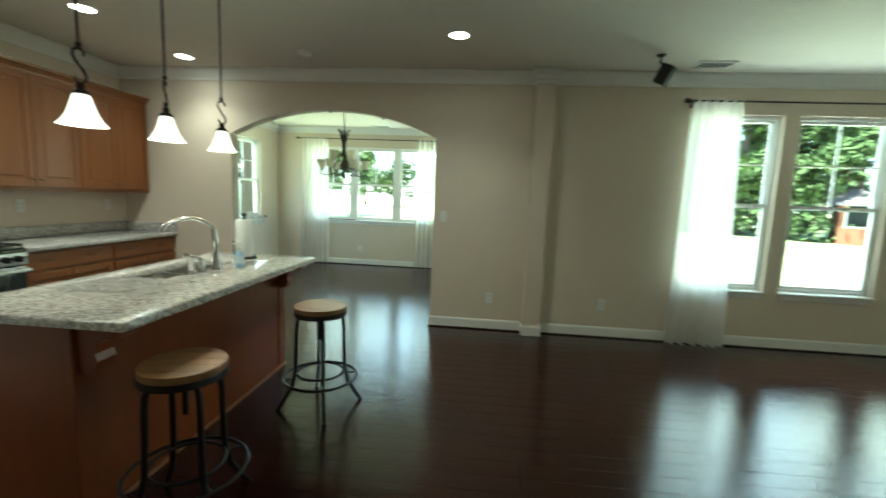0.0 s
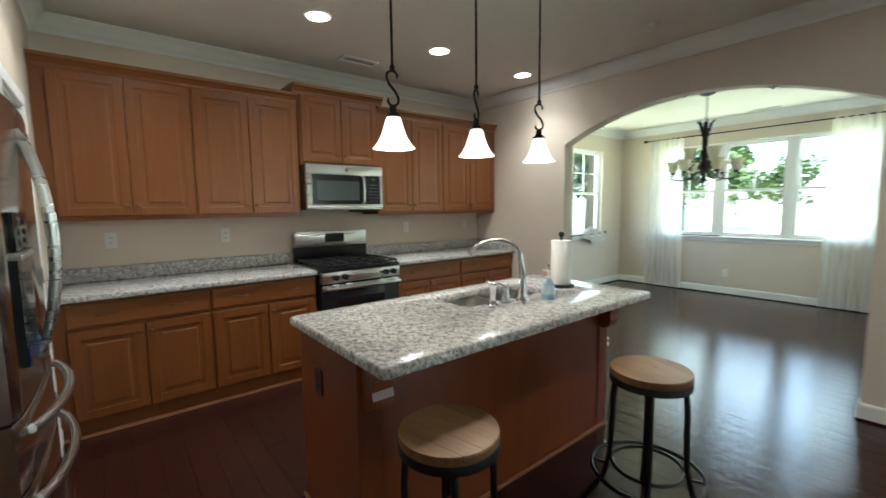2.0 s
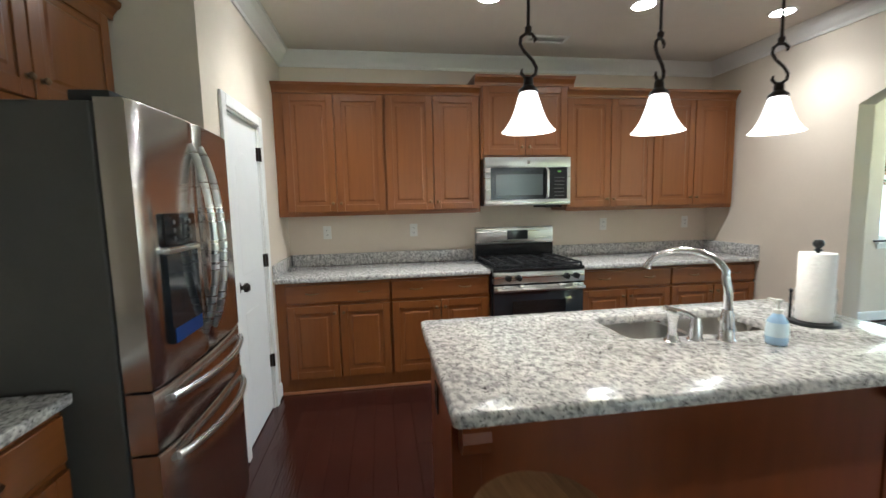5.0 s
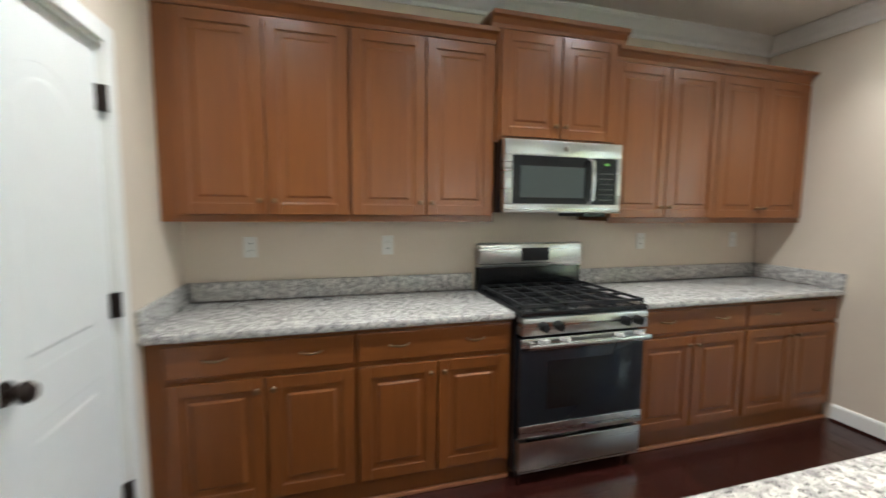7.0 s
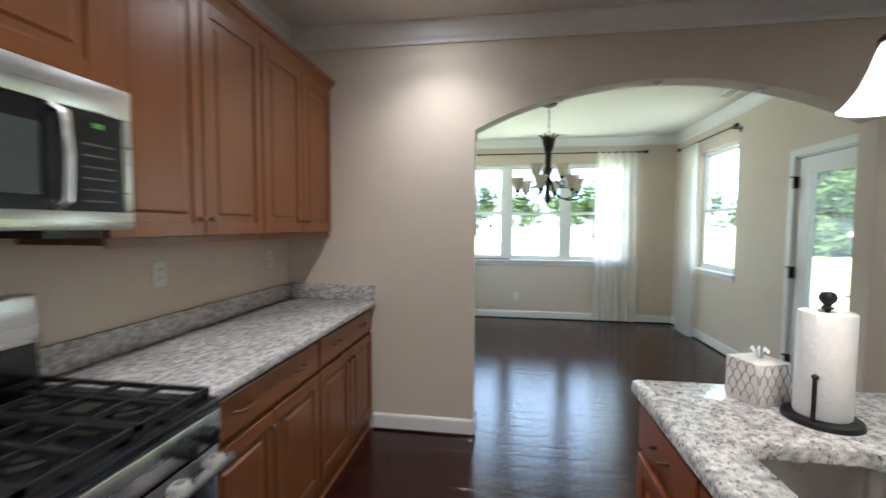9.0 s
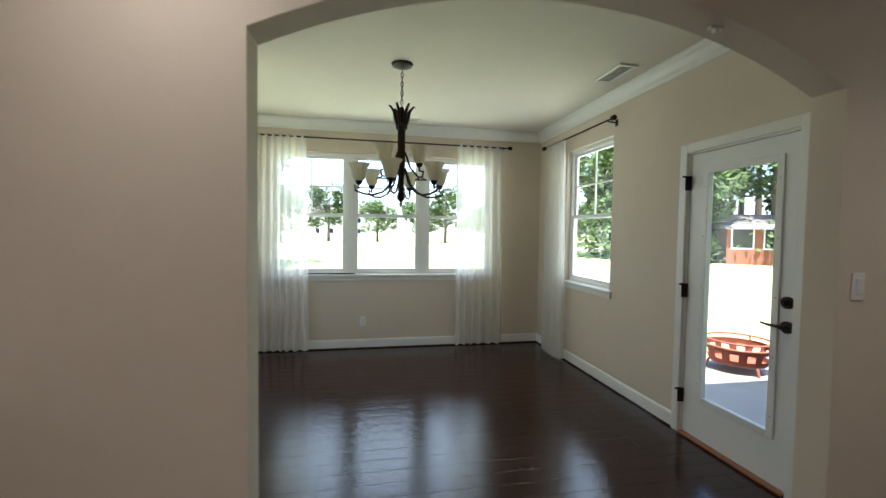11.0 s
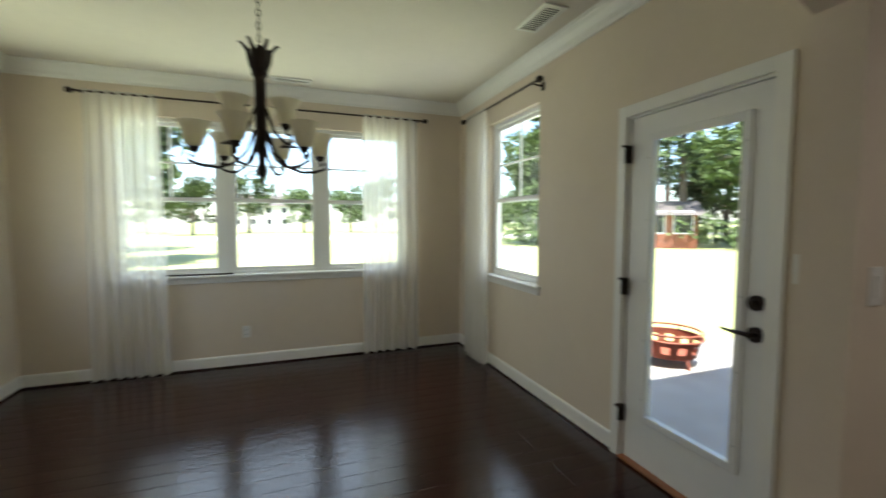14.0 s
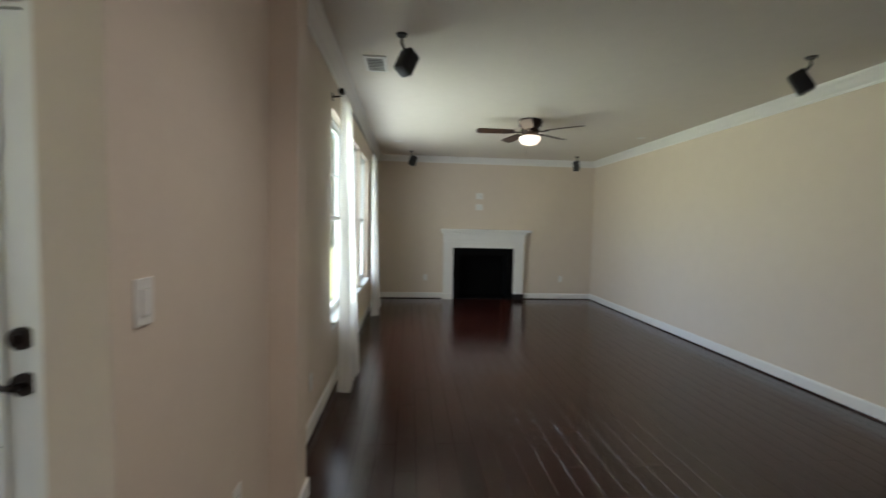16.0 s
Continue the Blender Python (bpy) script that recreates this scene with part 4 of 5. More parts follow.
part("badge", cyl(bmesh.new(), (MWW / 2, ft + 0.001, mz1 - 0.042), 0.014, 0.003, "y"), M_CHROME, fr)
part("vent_grille", box(0.05, 0.20, 0.10, 0.38, mz0 - 0.022, mz0), M_ENAMEL, mw, smooth=None)

# ---- refrigerator ----
fx0, fx1, fz = -2.365, -1.58, 1.775
fg = thing("refrigerator", "dark stainless french-door refrigerator with ice dispenser and two drawers", "refrigerator", pose(fx0, YF + 0.01, 0))
FW, fd = fx1 - fx0, 0.66
part("body", box(0, FW, 0, fd, 0.02, fz - 0.02, bev=0.006), M_GREY, fg, smooth=None)
part("hinge_cover", box(FW - 0.11, FW - 0.01, fd - 0.06, fd + 0.05, fz - 0.02, fz + 0.012, bev=0.006), M_BLACK, fg)
part("hinge_cover", box(0.01, 0.11, fd - 0.06, fd + 0.05, fz - 0.02, fz + 0.012, bev=0.006), M_BLACK, fg)


def bowed(x0, x1, z0, z1, y0, y1, bow=0.018):
    """A front panel with a slightly bowed face and rounded edges."""
    bm = bmesh.new()
    n = 12
    loops = []
    for i in range(n + 1):
        u = i / n
        edge = min(u, 1 - u) * (x1 - x0)
        yy = y1 + bow * math.sin(math.pi * (x0 + (x1 - x0) * u) / FW) - (0.012 * (1 - edge / 0.02) ** 2 if edge < 0.02 else 0)
        x = x0 + (x1 - x0) * u
        loops.append([bm.verts.new(p) for p in ((x, y0, z0), (x, yy - 0.006, z0), (x, yy, z0 + 0.008), (x, yy, z1 - 0.008), (x, yy - 0.006, z1), (x, y0, z1))])
    for a, b in zip(loops, loops[1:]):
        for k in range(6):
            bm.faces.new((a[k], b[k], b[(k + 1) % 6], a[(k + 1) % 6]))
    bm.faces.new(loops[0])
    bm.faces.new(loops[-1][::-1])
    return bm


yF = fd + 0.10
rd = part("right_door", bowed(0.004, FW / 2 - 0.003, 0.885, fz - 0.01, fd + 0.008, yF), M_STEELV, fg)
ld = part("left_door", bowed(FW / 2 + 0.003, FW - 0.004, 0.885, fz - 0.01, fd + 0.008, yF), M_STEELV, fg)
d1 = part("upper_drawer", bowed(0.004, FW - 0.004, 0.68, 0.876, fd + 0.008, yF), M_STEELV, fg)
d2 = part("freezer_drawer", bowed(0.004, FW - 0.004, 0.06, 0.671, fd + 0.008, yF), M_STEELV, fg)
part("kick_grille", box(0.02, FW - 0.02, fd - 0.05, fd + 0.05, 0.0, 0.055), M_BLACK, fg, smooth=None)
for x, dd in ((FW / 2 - 0.045, rd), (FW / 2 + 0.045, ld)):
    pts = [(x, yF + 0.012 + 0.062 * math.sin(math.pi * i / 14) ** 0.7, 0.965 + 0.715 * i / 14) for i in range(15)]
    part("bar_handle", tube(pts, 0.014, seg=10), M_STEEL, dd)
for z, dd in ((0.835, d1), (0.63, d2)):
    pts = [(0.07 + (FW - 0.14) * i / 14, yF + 0.012 + 0.062 * math.sin(math.pi * i / 14) ** 0.7, z) for i in range(15)]
    part("bar_handle", tube(pts, 0.014, seg=10), M_STEEL, dd)
dx0, dx1 = FW - 0.325, FW - 0.10
part("dispenser_panel", box(dx0, dx1, yF + 0.004, yF + 0.020, 1.32, 1.43, bev=0.003), M_ENAMEL, ld)
part("dispenser_shelf", box(dx0, dx1, yF + 0.004, yF + 0.03, 1.298, 1.32, bev=0.003), M_STEEL, ld)
ds = part("dispenser_recess", box(dx0, dx1, yF + 0.002, yF + 0.019, 1.0, 1.298), M_OVEN, ld, smooth=None)
# the tray's blue is a reflection put into its base colour
part("drip_tray", box(dx0 + 0.01, dx1 - 0.01, yF + 0.005, yF + 0.022, 1.0, 1.05), mat("blue_reflection_tray", (0.01, 0.04, 0.16), 0.25), ds, "dark tray with a blue reflection in its colour", smooth=None)
for x in (dx0 + 0.05, dx1 - 0.06):
    for z in (1.345, 1.372, 1.40):
        part("button", cyl(bmesh.new(), (x, yF + 0.021, z), 0.008, 0.004, "y", seg=10), M_GREY, ld)

# ---- island ----
ix0, ix1, iy0, iy1 = -2.055, -1.47, 2.085, 3.85
isl = thing("kitchen_island", "reddish-brown wooden kitchen island with corbels", "kitchen island")
SX0, SX1, SY0, SY1 = -1.955, -1.635, 2.80, 3.48
bm = bmesh.new()
for v in ((ix0, ix1, iy0, SY0 - 0.03), (ix0, ix1, SY1 + 0.03, iy1)):
    bx(bm, v[0], v[1], v[2], v[3], 0.0, 0.876)
bx(bm, SX1 + 0.03, ix1, SY0 - 0.03, SY1 + 0.03, 0.0, 0.876)
bx(bm, ix0, SX1 + 0.03, SY0 - 0.03, SY1 + 0.03, 0.0, 0.66)
bx(bm, ix0, ix0 + 0.02, SY0 - 0.03, SY1 + 0.03, 0.66, 0.876)
part("body", bm, M_ISLE, isl, smooth=None)
part("corner_post", box(ix1 - 0.02, ix1 + 0.008, iy0 - 0.006, iy0 + 0.09, 0.0, 0.875, bev=0.002), M_ISLE, isl, smooth=None)
part("corner_post", box(ix1 - 0.02, ix1 + 0.008, iy1 - 0.09, iy1 + 0.006, 0.0, 0.875, bev=0.002), M_ISLE, isl, smooth=None)
part("shoe_moulding", box(ix1 + 0.0085, ix1 + 0.022, iy0, iy1, 0.0, 0.022, bev=0.004), M_SHOE, isl, smooth=None)
part("shoe_moulding", box(ix0, ix1, iy0 - 0.02, iy0 - 0.0065, 0.0, 0.022, bev=0.004), M_SHOE, isl, smooth=None)


def corbel(y):
    prof = [(0, 0), (0.20, 0), (0.20, -0.035), (0.17, -0.05), (0.12, -0.055), (0.085, -0.08), (0.075, -0.12), (0.085, -0.15), (0.07, -0.19), (0.035, -0.205), (0, -0.20)]
    bm = bmesh.new()
    a = [bm.verts.new((ix1 + 0.009 + u, y - 0.045, 0.876 + v)) for u, v in prof]
    b = [bm.verts.new((ix1 + 0.009 + u, y + 0.045, 0.876 + v)) for u, v in prof]
    for i in range(len(prof)):
        j = (i + 1) % len(prof)
        bm.faces.new((a[i], a[j], b[j], b[i]))
    bm.faces.new(a[::-1])
    bm.faces.new(b)
    part("corbel", bm, M_ISLE, isl, "scrolled wooden corbel", smooth=30)


corbel(iy0 + 0.06)
corbel(iy1 - 0.06)
k = 0
for a, b in ((iy0 + 0.02, 2.52), (2.52, 2.96), (2.96, 3.40), (3.40, iy1 - 0.02)):
    # doors and drawers on the sink side, built facing +y and turned
    hold = part("front_frame", box(a + 0.002, b - 0.002, 0.0, 0.004, 0.105, 0.874), M_ISLE, isl, smooth=None)
    hold.matrix_basis = pose(ix0, 0, 0) @ Matrix(((0, -1, 0, 0), (1, 0, 0, 0), (0, 0, 1, 0), (0, 0, 0, 1)))
    d = cab_door("door", a + 0.006, b - 0.006, 0.125, 0.69, 0.004, hold, M_ISLE)
    d2_ = part("drawer_front", box(a + 0.006, b - 0.006, 0.004, 0.022, 0.715, 0.855, bev=0.005), M_ISLE, hold, smooth=None)
    pts = [((a + b) / 2 - 0.045, 0.022, 0.79), ((a + b) / 2 - 0.04, 0.048, 0.79), ((a + b) / 2 + 0.04, 0.048, 0.79), ((a + b) / 2 + 0.045, 0.022, 0.79)]
    part("pull", tube(pts, 0.005), M_PULL, hold)
eo = plate("wall_outlet", (-1.84, iy0 - 0.001, 0.66), 180, "dark brown outlet on the end of the island", material=M_BROWNP)

# island top with the sink cut out
tx0, tx1, ty0, ty1 = -2.09, -1.205, 2.045, 3.885
it = thing("island_worktop", "grey speckled granite island worktop with rounded edges", "worktop")
bm = bmesh.new()


def ring_pts(x0, x1, y0, y1, r, z, n=6):
    out = []
    for cx, cy, a0 in ((x1 - r, y1 - r, 0), (x0 + r, y1 - r, 90), (x0 + r, y0 + r, 180), (x1 - r, y0 + r, 270)):
        for i in range(n + 1):
            a = radians(a0 + 90 * i / n)
            out.append((cx + r * math.cos(a), cy + r * math.sin(a), z))
    return out


zt, zb = 0.914, 0.877
loops = []
for ins, r, z, o in ((0, 0.02, zb, 1), (0, 0.02, zt - 0.012, 1), (0.004, 0.02, zt - 0.004, 1), (0.012, 0.02, zt, 1), (0, 0.06, zt, 0), (-0.003, 0.06, zt - 0.004, 0), (-0.003, 0.06, zb, 0)):
    if o:
        q = ring_pts(tx0 + ins, tx1 - ins, ty0 + ins, ty1 - ins, r, z)
    else:
        q = ring_pts(SX0 - ins, SX1 + ins, SY0 - ins, SY1 + ins, r, z)
    loops.append([bm.verts.new(p) for p in q])
for a, b in zip(loops, loops[1:] + loops[:1]):
    n = len(a)
    for i in range(n):
        bm.faces.new((a[i], a[(i + 1) % n], b[(i + 1) % n], b[i]))
part("slab", bm, M_GRAN, it, smooth=50)

sk = thing("kitchen_sink", "stainless steel double-bowl undermount sink", "sink")
for y0_, y1_ in ((SY0 - 0.008, (SY0 + SY1) / 2 - 0.012), ((SY0 + SY1) / 2 + 0.012, SY1 + 0.008)):
    bm = bmesh.new()
    ls = []
    for ins, r, z in ((-0.014, 0.06, 0.8755), (0, 0.055, 0.8755), (0.008, 0.055, 0.72), (0.03, 0.05, 0.70), (0.10, 0.03, 0.696)):
        ls.append([bm.verts.new(p) for p in ring_pts(SX0 - 0.006 + ins, SX1 + 0.006 - ins, y0_ + ins, y1_ - ins, r, z)])
    for a, b in zip(ls, ls[1:]):
        n = len(a)
        for i in range(n):
            bm.faces.new((a[i], a[(i + 1) % n], b[(i + 1) % n], b[i]))
    bm.faces.new(ls[-1])
    bw = part("bowl", bm, M_SINK, sk, smooth=60)
    part("drain", cyl(bmesh.new(), ((SX0 + SX1) / 2, (y0_ + y1_) / 2, 0.6975), 0.04, 0.004), M_CHROME, bw)

fc = thing("kitchen_faucet", "chrome gooseneck kitchen faucet with side lever", "faucet", pose(-1.553, 3.128, 0.914))
part("base", lathe([(0.034, 0), (0.034, 0.006), (0.027, 0.014), (0.025, 0.05), (0.022, 0.09), (0.018, 0.12)]), M_CHROME, fc)
pts = [(0, 0, 0.10), (0, -0.002, 0.18), (-0.006, -0.01, 0.23)]
for i in range(1, 11):
    a = math.pi * i / 10.5
    pts.append((-0.115 + 0.11 * math.cos(a), -0.09 + 0.085 * math.cos(a), 0.235 + 0.095 * math.sin(a)))
part("spout", tube(pts, [0.016] * 3 + [0.013] * 9 + [0.016], seg=12), M_CHROME, fc)
hn = thing("faucet_lever", "chrome faucet lever on its own base", "faucet lever", pose(-1.58, 3.023, 0.914))
part("base", lathe([(0.03, 0), (0.03, 0.006), (0.023, 0.014), (0.021, 0.06), (0.016, 0.085), (0.0001, 0.095)]), M_CHROME, hn)
part("lever", tube([(0, 0, 0.085), (-0.02, -0.02, 0.10), (-0.05, -0.055, 0.112), (-0.07, -0.075, 0.112)], [0.009, 0.008, 0.007, 0.006]), M_CHROME, hn)
sp = thing("side_sprayer", "chrome pull-out side sprayer", "sprayer", pose(-1.585, 2.932, 0.914))
part("base", lathe([(0.03, 0), (0.03, 0.006), (0.022, 0.014), (0.018, 0.03)]), M_CHROME, sp)
part("head", lathe([(0.015, 0.03), (0.017, 0.08), (0.022, 0.105), (0.022, 0.12), (0.0001, 0.126)]), M_CHROME, sp)
part("nozzle", tube([(0, 0, 0.11), (-0.03, -0.012, 0.125)], 0.012), M_CHROME, sp)

sb = thing("soap_dispenser", "blue clear pump bottle of hand soap", "soap bottle", pose(-1.494, 3.276, 0.914))
part("bottle", lathe([(0.0001, 0.0), (0.030, 0.0), (0.034, 0.006), (0.035, 0.05), (0.031, 0.085), (0.018, 0.105), (0.013, 0.112)]), M_SOAP, sb)
part("label", lathe([(0.0352, 0.03), (0.0354, 0.05), (0.0325, 0.08)]), M_CLEARP, sb)
part("pump", lathe([(0.015, 0.112), (0.015, 0.125), (0.005, 0.127), (0.005, 0.15), (0.011, 0.151), (0.011, 0.162), (0.0001, 0.163)]), M_PLASTIC, sb)
part("nozzle", box(-0.04, 0.0, -0.006, 0.006, 0.152, 0.161, bev=0.003), M_PLASTIC, sb)

pt = thing("paper_towel_holder", "black metal paper towel holder on the island", "paper towel holder", pose(-1.67, 3.64, 0.914))
part("base", lathe([(0.0001, 0.016), (0.075, 0.016), (0.085, 0.012), (0.088, 0.0)]), M_BLACK, pt)
part("post", tube([(0, 0, 0.014), (0, 0, 0.31)], 0.006), M_BLACK, pt)
part("finial", lathe([(0.008, 0.30), (0.016, 0.305), (0.008, 0.312), (0.018, 0.325), (0.020, 0.335), (0.014, 0.347), (0.0001, 0.35)]), M_BLACK, pt)
bm = tube([(-0.055, -0.052, 0.012), (-0.055, -0.052, 0.13)], 0.005)
lathe([(0.005, 0.125), (0.009, 0.135), (0.0001, 0.142)], 10, (-0.055, -0.052, 0), bm)
part("side_arm", bm, M_BLACK, pt)
pr = thing("paper_towel_roll", "white paper towel roll on its holder", "paper towel", pose(-1.67, 3.64, 0.931))
part("roll", lathe([(0.02, 0.278), (0.02, 0.0), (0.060, 0.0), (0.062, 0.004), (0.062, 0.274), (0.060, 0.278), (0.02, 0.278)], 40), M_PAPER, pr)

tb = thing("tissue_box", "white cube tissue box with grey scallop pattern", "tissue box", pose(-1.765, 3.76, 0.914, 0, 0, 20))
part("carton", box(-0.056, 0.056, -0.056, 0.056, 0.0, 0.125, bev=0.003), M_BOX, tb)
bm = bmesh.new()
for s in range(4):
    for r_ in range(4):
        for c_ in range(4):
            cx = -0.042 + 0.028 * c_ + (0.014 if r_ % 2 else 0)
            if cx > 0.044:
                continue
            pts = [(max(-0.054, min(0.054, cx + 0.014 * math.cos(radians(a)))), -0.0572, 0.012 + r_ * 0.028 + 0.026 * math.sin(radians(a))) for a in range(0, 181, 30)]
            tmp = tube(pts, 0.0012, seg=4)
            tmp.transform(Matrix.Rotation(radians(90 * s), 4, "Z"))
            me_ = bpy.data.meshes.new("tmp")
            tmp.to_mesh(me_)
            tmp.free()
            bm.from_mesh(me_)
            bpy.data.meshes.remove(me_)
part("scallop_lines", bm, M_BOXLINE, tb, "grey scallop lines", smooth=None)
bm = bmesh.new()
rnd = random.Random(4)
for i in range(5):
    a = i * 1.25
    vs = [bm.verts.new((0.03 * math.cos(a) * u + rnd.uniform(-.006, .006), 0.022 * math.sin(a) * u + rnd.uniform(-.006, .006), 0.124 + h)) for u, h in ((0.1, 0.0), (0.5, 0.03), (1, 0.02))]
    vs2 = [bm.verts.new((v.co.x + 0.02, v.co.y + 0.012, v.co.z + 0.005)) for v in vs]
    for j in range(2):
        bm.faces.new((vs[j], vs[j + 1], vs2[j + 1], vs2[j]))
part("tissue", bm, M_PAPER, tb, "crumpled white tissue", smooth=180)

# waste bin behind the island
wb = thing("waste_bin", "dark plastic waste bin beside the island", "waste bin", pose(-1.72, 4.06, 0))
part("bin", lathe([(0.0001, 0.0), (0.10, 0.0), (0.115, 0.02), (0.135, 0.56), (0.14, 0.57)], 24), M_BLACK, wb)
part("lid", lathe([(0.142, 0.565), (0.142, 0.60), (0.12, 0.635), (0.0001, 0.65)], 24), M_GREY, wb)
part("sticker", box(0.128, 0.137, -0.04, 0.04, 0.44, 0.50), M_PLASTIC, wb, smooth=None)
part("sticker_stripe", box(0.137, 0.138, -0.035, 0.035, 0.47, 0.485), M_RED, wb, smooth=None)


# ---- bar stools ----
def bar_stool():
    s = thing("bar_stool", "round wooden-seat bar stool on a black metal frame", "bar stool", group="bar stools at the island")
    zs = 0.695
    n = 5
    R = 0.170
    st_ = part("seat", lathe([(0.0001, zs - 0.0345), (R * 0.98, zs - 0.0345), (R * 0.98, zs - 0.030), (0.0001, zs - 0.030)], 32), M_SEAT, s, "round planked wooden seat")
    for i in range(n):
        bm = bmesh.new()
        y0_ = -R + 2 * R * i / n + 0.0006
        y1_ = -R + 2 * R * (i + 1) / n - 0.0006
        steps = 8
        pts = []
        for j in range(steps + 1):
            yy = y0_ + (y1_ - y0_) * j / steps
            pts.append((math.sqrt(max(R * R - yy * yy, 0.0004)), yy))
        for j in range(steps, -1, -1):
            yy = y0_ + (y1_ - y0_) * j / steps
            pts.append((-math.sqrt(max(R * R - yy * yy, 0.0004)), yy))
        rings = [[bm.verts.new((x * sc, y, z)) for x, y in pts] for sc, z in ((0.99, zs - 0.030), (1, zs - 0.026), (1, zs - 0.006), (0.98, zs))]
        for a, b in zip(rings, rings[1:]):
            m_ = len(a)
            for k_ in range(m_):
                bm.faces.new((a[k_], a[(k_ + 1) % m_], b[(k_ + 1) % m_], b[k_]))
        bm.faces.new(rings[0][::-1])
        bm.faces.new(rings[-1])
        part("plank", bm, M_SEAT, st_, smooth=None)
    part("seat_band", lathe([(0.156, zs - 0.062), (0.1715, zs - 0.062), (0.1715, zs - 0.031), (0.171, zs - 0.0302), (0.156, zs - 0.0345)], 32), M_BLACK, s)
    part("screw_post", tube([(0, 0, zs - 0.036), (0, 0, 0.46)], 0.012, seg=12), M_BLACK, s)
    for i in range(4):
        a = radians(45 + 90 * i)
        c, sn = math.cos(a), math.sin(a)
        pts = [(0.04 * c, 0.04 * sn, 0.630), (0.10 * c, 0.10 * sn, 0.632), (0.128 * c, 0.128 * sn, 0.622), (0.146 * c, 0.146 * sn, 0.59), (0.152 * c, 0.152 * sn, 0.53), (0.154 * c, 0.154 * sn, 0.40), (0.16 * c, 0.16 * sn, 0.25), (0.185 * c, 0.185 * sn, 0.14), (0.265 * c, 0.265 * sn, 0.008)]
        lg = part("leg", tube(pts, 0.013, seg=8), M_BLACK, s)
        part("foot_pad", cyl(bmesh.new(), (0.266 * c, 0.266 * sn, 0.006), 0.016, 0.012, seg=12), M_BLACK, lg)
    for r_, z, q, nm in ((0.238, 0.205, 0.009, "foot_ring"), (0.150, 0.235, 0.008, "inner_ring")):
        part(nm, tube([(r_ * math.cos(2 * math.pi * i / 40), r_ * math.sin(2 * math.pi * i / 40), z) for i in range(40)], q, closed=True), M_BLACK, s)
    for i in range(4):
        a = radians(45 + 90 * i)
        part("ring_spoke", tube([(0.16 * math.cos(a), 0.16 * math.sin(a), 0.205), (0.23 * math.cos(a), 0.23 * math.sin(a), 0.205)], 0.006), M_BLACK, s)
    return s


st = bar_stool()
st.matrix_basis = pose(-1.11, 2.235, 0, 0, 0, 12)
copy_thing(st, pose(-0.912, 3.25, 0, 0, 0, -18))


# ---- pendants ----
def pendant():
    p = thing("pendant_light", "lit white glass bell pendant on a dark scrolled rod", "pendant light", group="pendant lights over the island")
    part("canopy", lathe([(0.0001, -0.03), (0.02, -0.028), (0.05, -0.014), (0.058, 0)]), M_BRONZE, p)
    part("rod", tube([(0, 0, -0.02), (0, 0, -0.70)], 0.006), M_BRONZE, p)
    part("rod_knuckle", lathe([(0.006, -0.685), (0.012, -0.692), (0.012, -0.704), (0.006, -0.712)], 14), M_BRONZE, p)
    # an S hook: a curl to each side of a leaning bar
    half_s = [(0.022, 0.030), (0.026, 0.016), (0.014, 0.002), (-0.008, 0.0), (-0.027, 0.014), (-0.030, 0.036), (-0.016, 0.060)]
    pts = [(0.0, u_, -0.712 - v_) for u_, v_ in half_s]
    low = [(0.0, -u_, -0.862 + v_) for u_, v_ in half_s]
    part("scroll", tube(pts + low[::-1], [0.003] + [0.0062] * (2 * len(pts) - 2) + [0.003]), M_BRONZE, p)
    part("socket_cap", lathe([(0.0001, -0.858), (0.016, -0.863), (0.018, -0.888), (0.034, -0.903), (0.036, -0.913)]), M_BRONZE, p)
    out = [(0.030, -0.913), (0.036, -0.928), (0.046, -0.963), (0.060, -1.000), (0.077, -1.028), (0.089, -1.043), (0.095, -1.048)]
    part("shade", lathe(out + [(r_ - 0.004, z + 0.001) for r_, z in out[::-1]], 32), M_SHADE, p, "glowing white glass bell shade")
    l = new("pendant_lamp", bpy.data.lights.new("pendant_lamp", "POINT"))
    l.data.energy, l.data.color, l.data.shadow_soft_size = 0.6, (1.0, 0.86, 0.68), 0.03
    l.parent = p
    l.location = (0, 0, -1.028)
    return p


pn = pendant()
pn.matrix_basis = pose(-1.70, 2.42, H)
copy_thing(pn, pose(-1.70, 2.928, H, 0, 0, 25))
copy_thing(pn, pose(-1.70, 3.44, H, 0, 0, -15))

# ---- chandelier ----
ch = thing("chandelier", "dark bronze nine-light chandelier with unlit glass bell shades", "chandelier", pose(-2.074, 7.07, H) @ Matrix.Scale(1.1, 4))
part("canopy", lathe([(0.0001, -0.035), (0.03, -0.03), (0.07, -0.015), (0.078, 0)]), M_BRONZE, ch)
for i in range(8):
    z = -0.045 - i * 0.032
    ring = [(0.009 * math.cos(a), 0, z + 0.019 * math.sin(a)) if i % 2 else (0, 0.009 * math.cos(a), z + 0.019 * math.sin(a)) for a in [2 * math.pi * k_ / 10 for k_ in range(10)]]
    part("chain_link", tube(ring, 0.003, seg=6, closed=True), M_BRONZE, ch)
part("column", lathe([(0.012, -0.30), (0.022, -0.33), (0.024, -0.42), (0.04, -0.435), (0.042, -0.45), (0.028, -0.465), (0.028, -0.76), (0.022, -0.80), (0.018, -0.90), (0.030, -0.93), (0.026, -0.955), (0.010, -0.97), (0.008, -1.0), (0.0001, -1.005)], 20), M_BRONZE, ch)
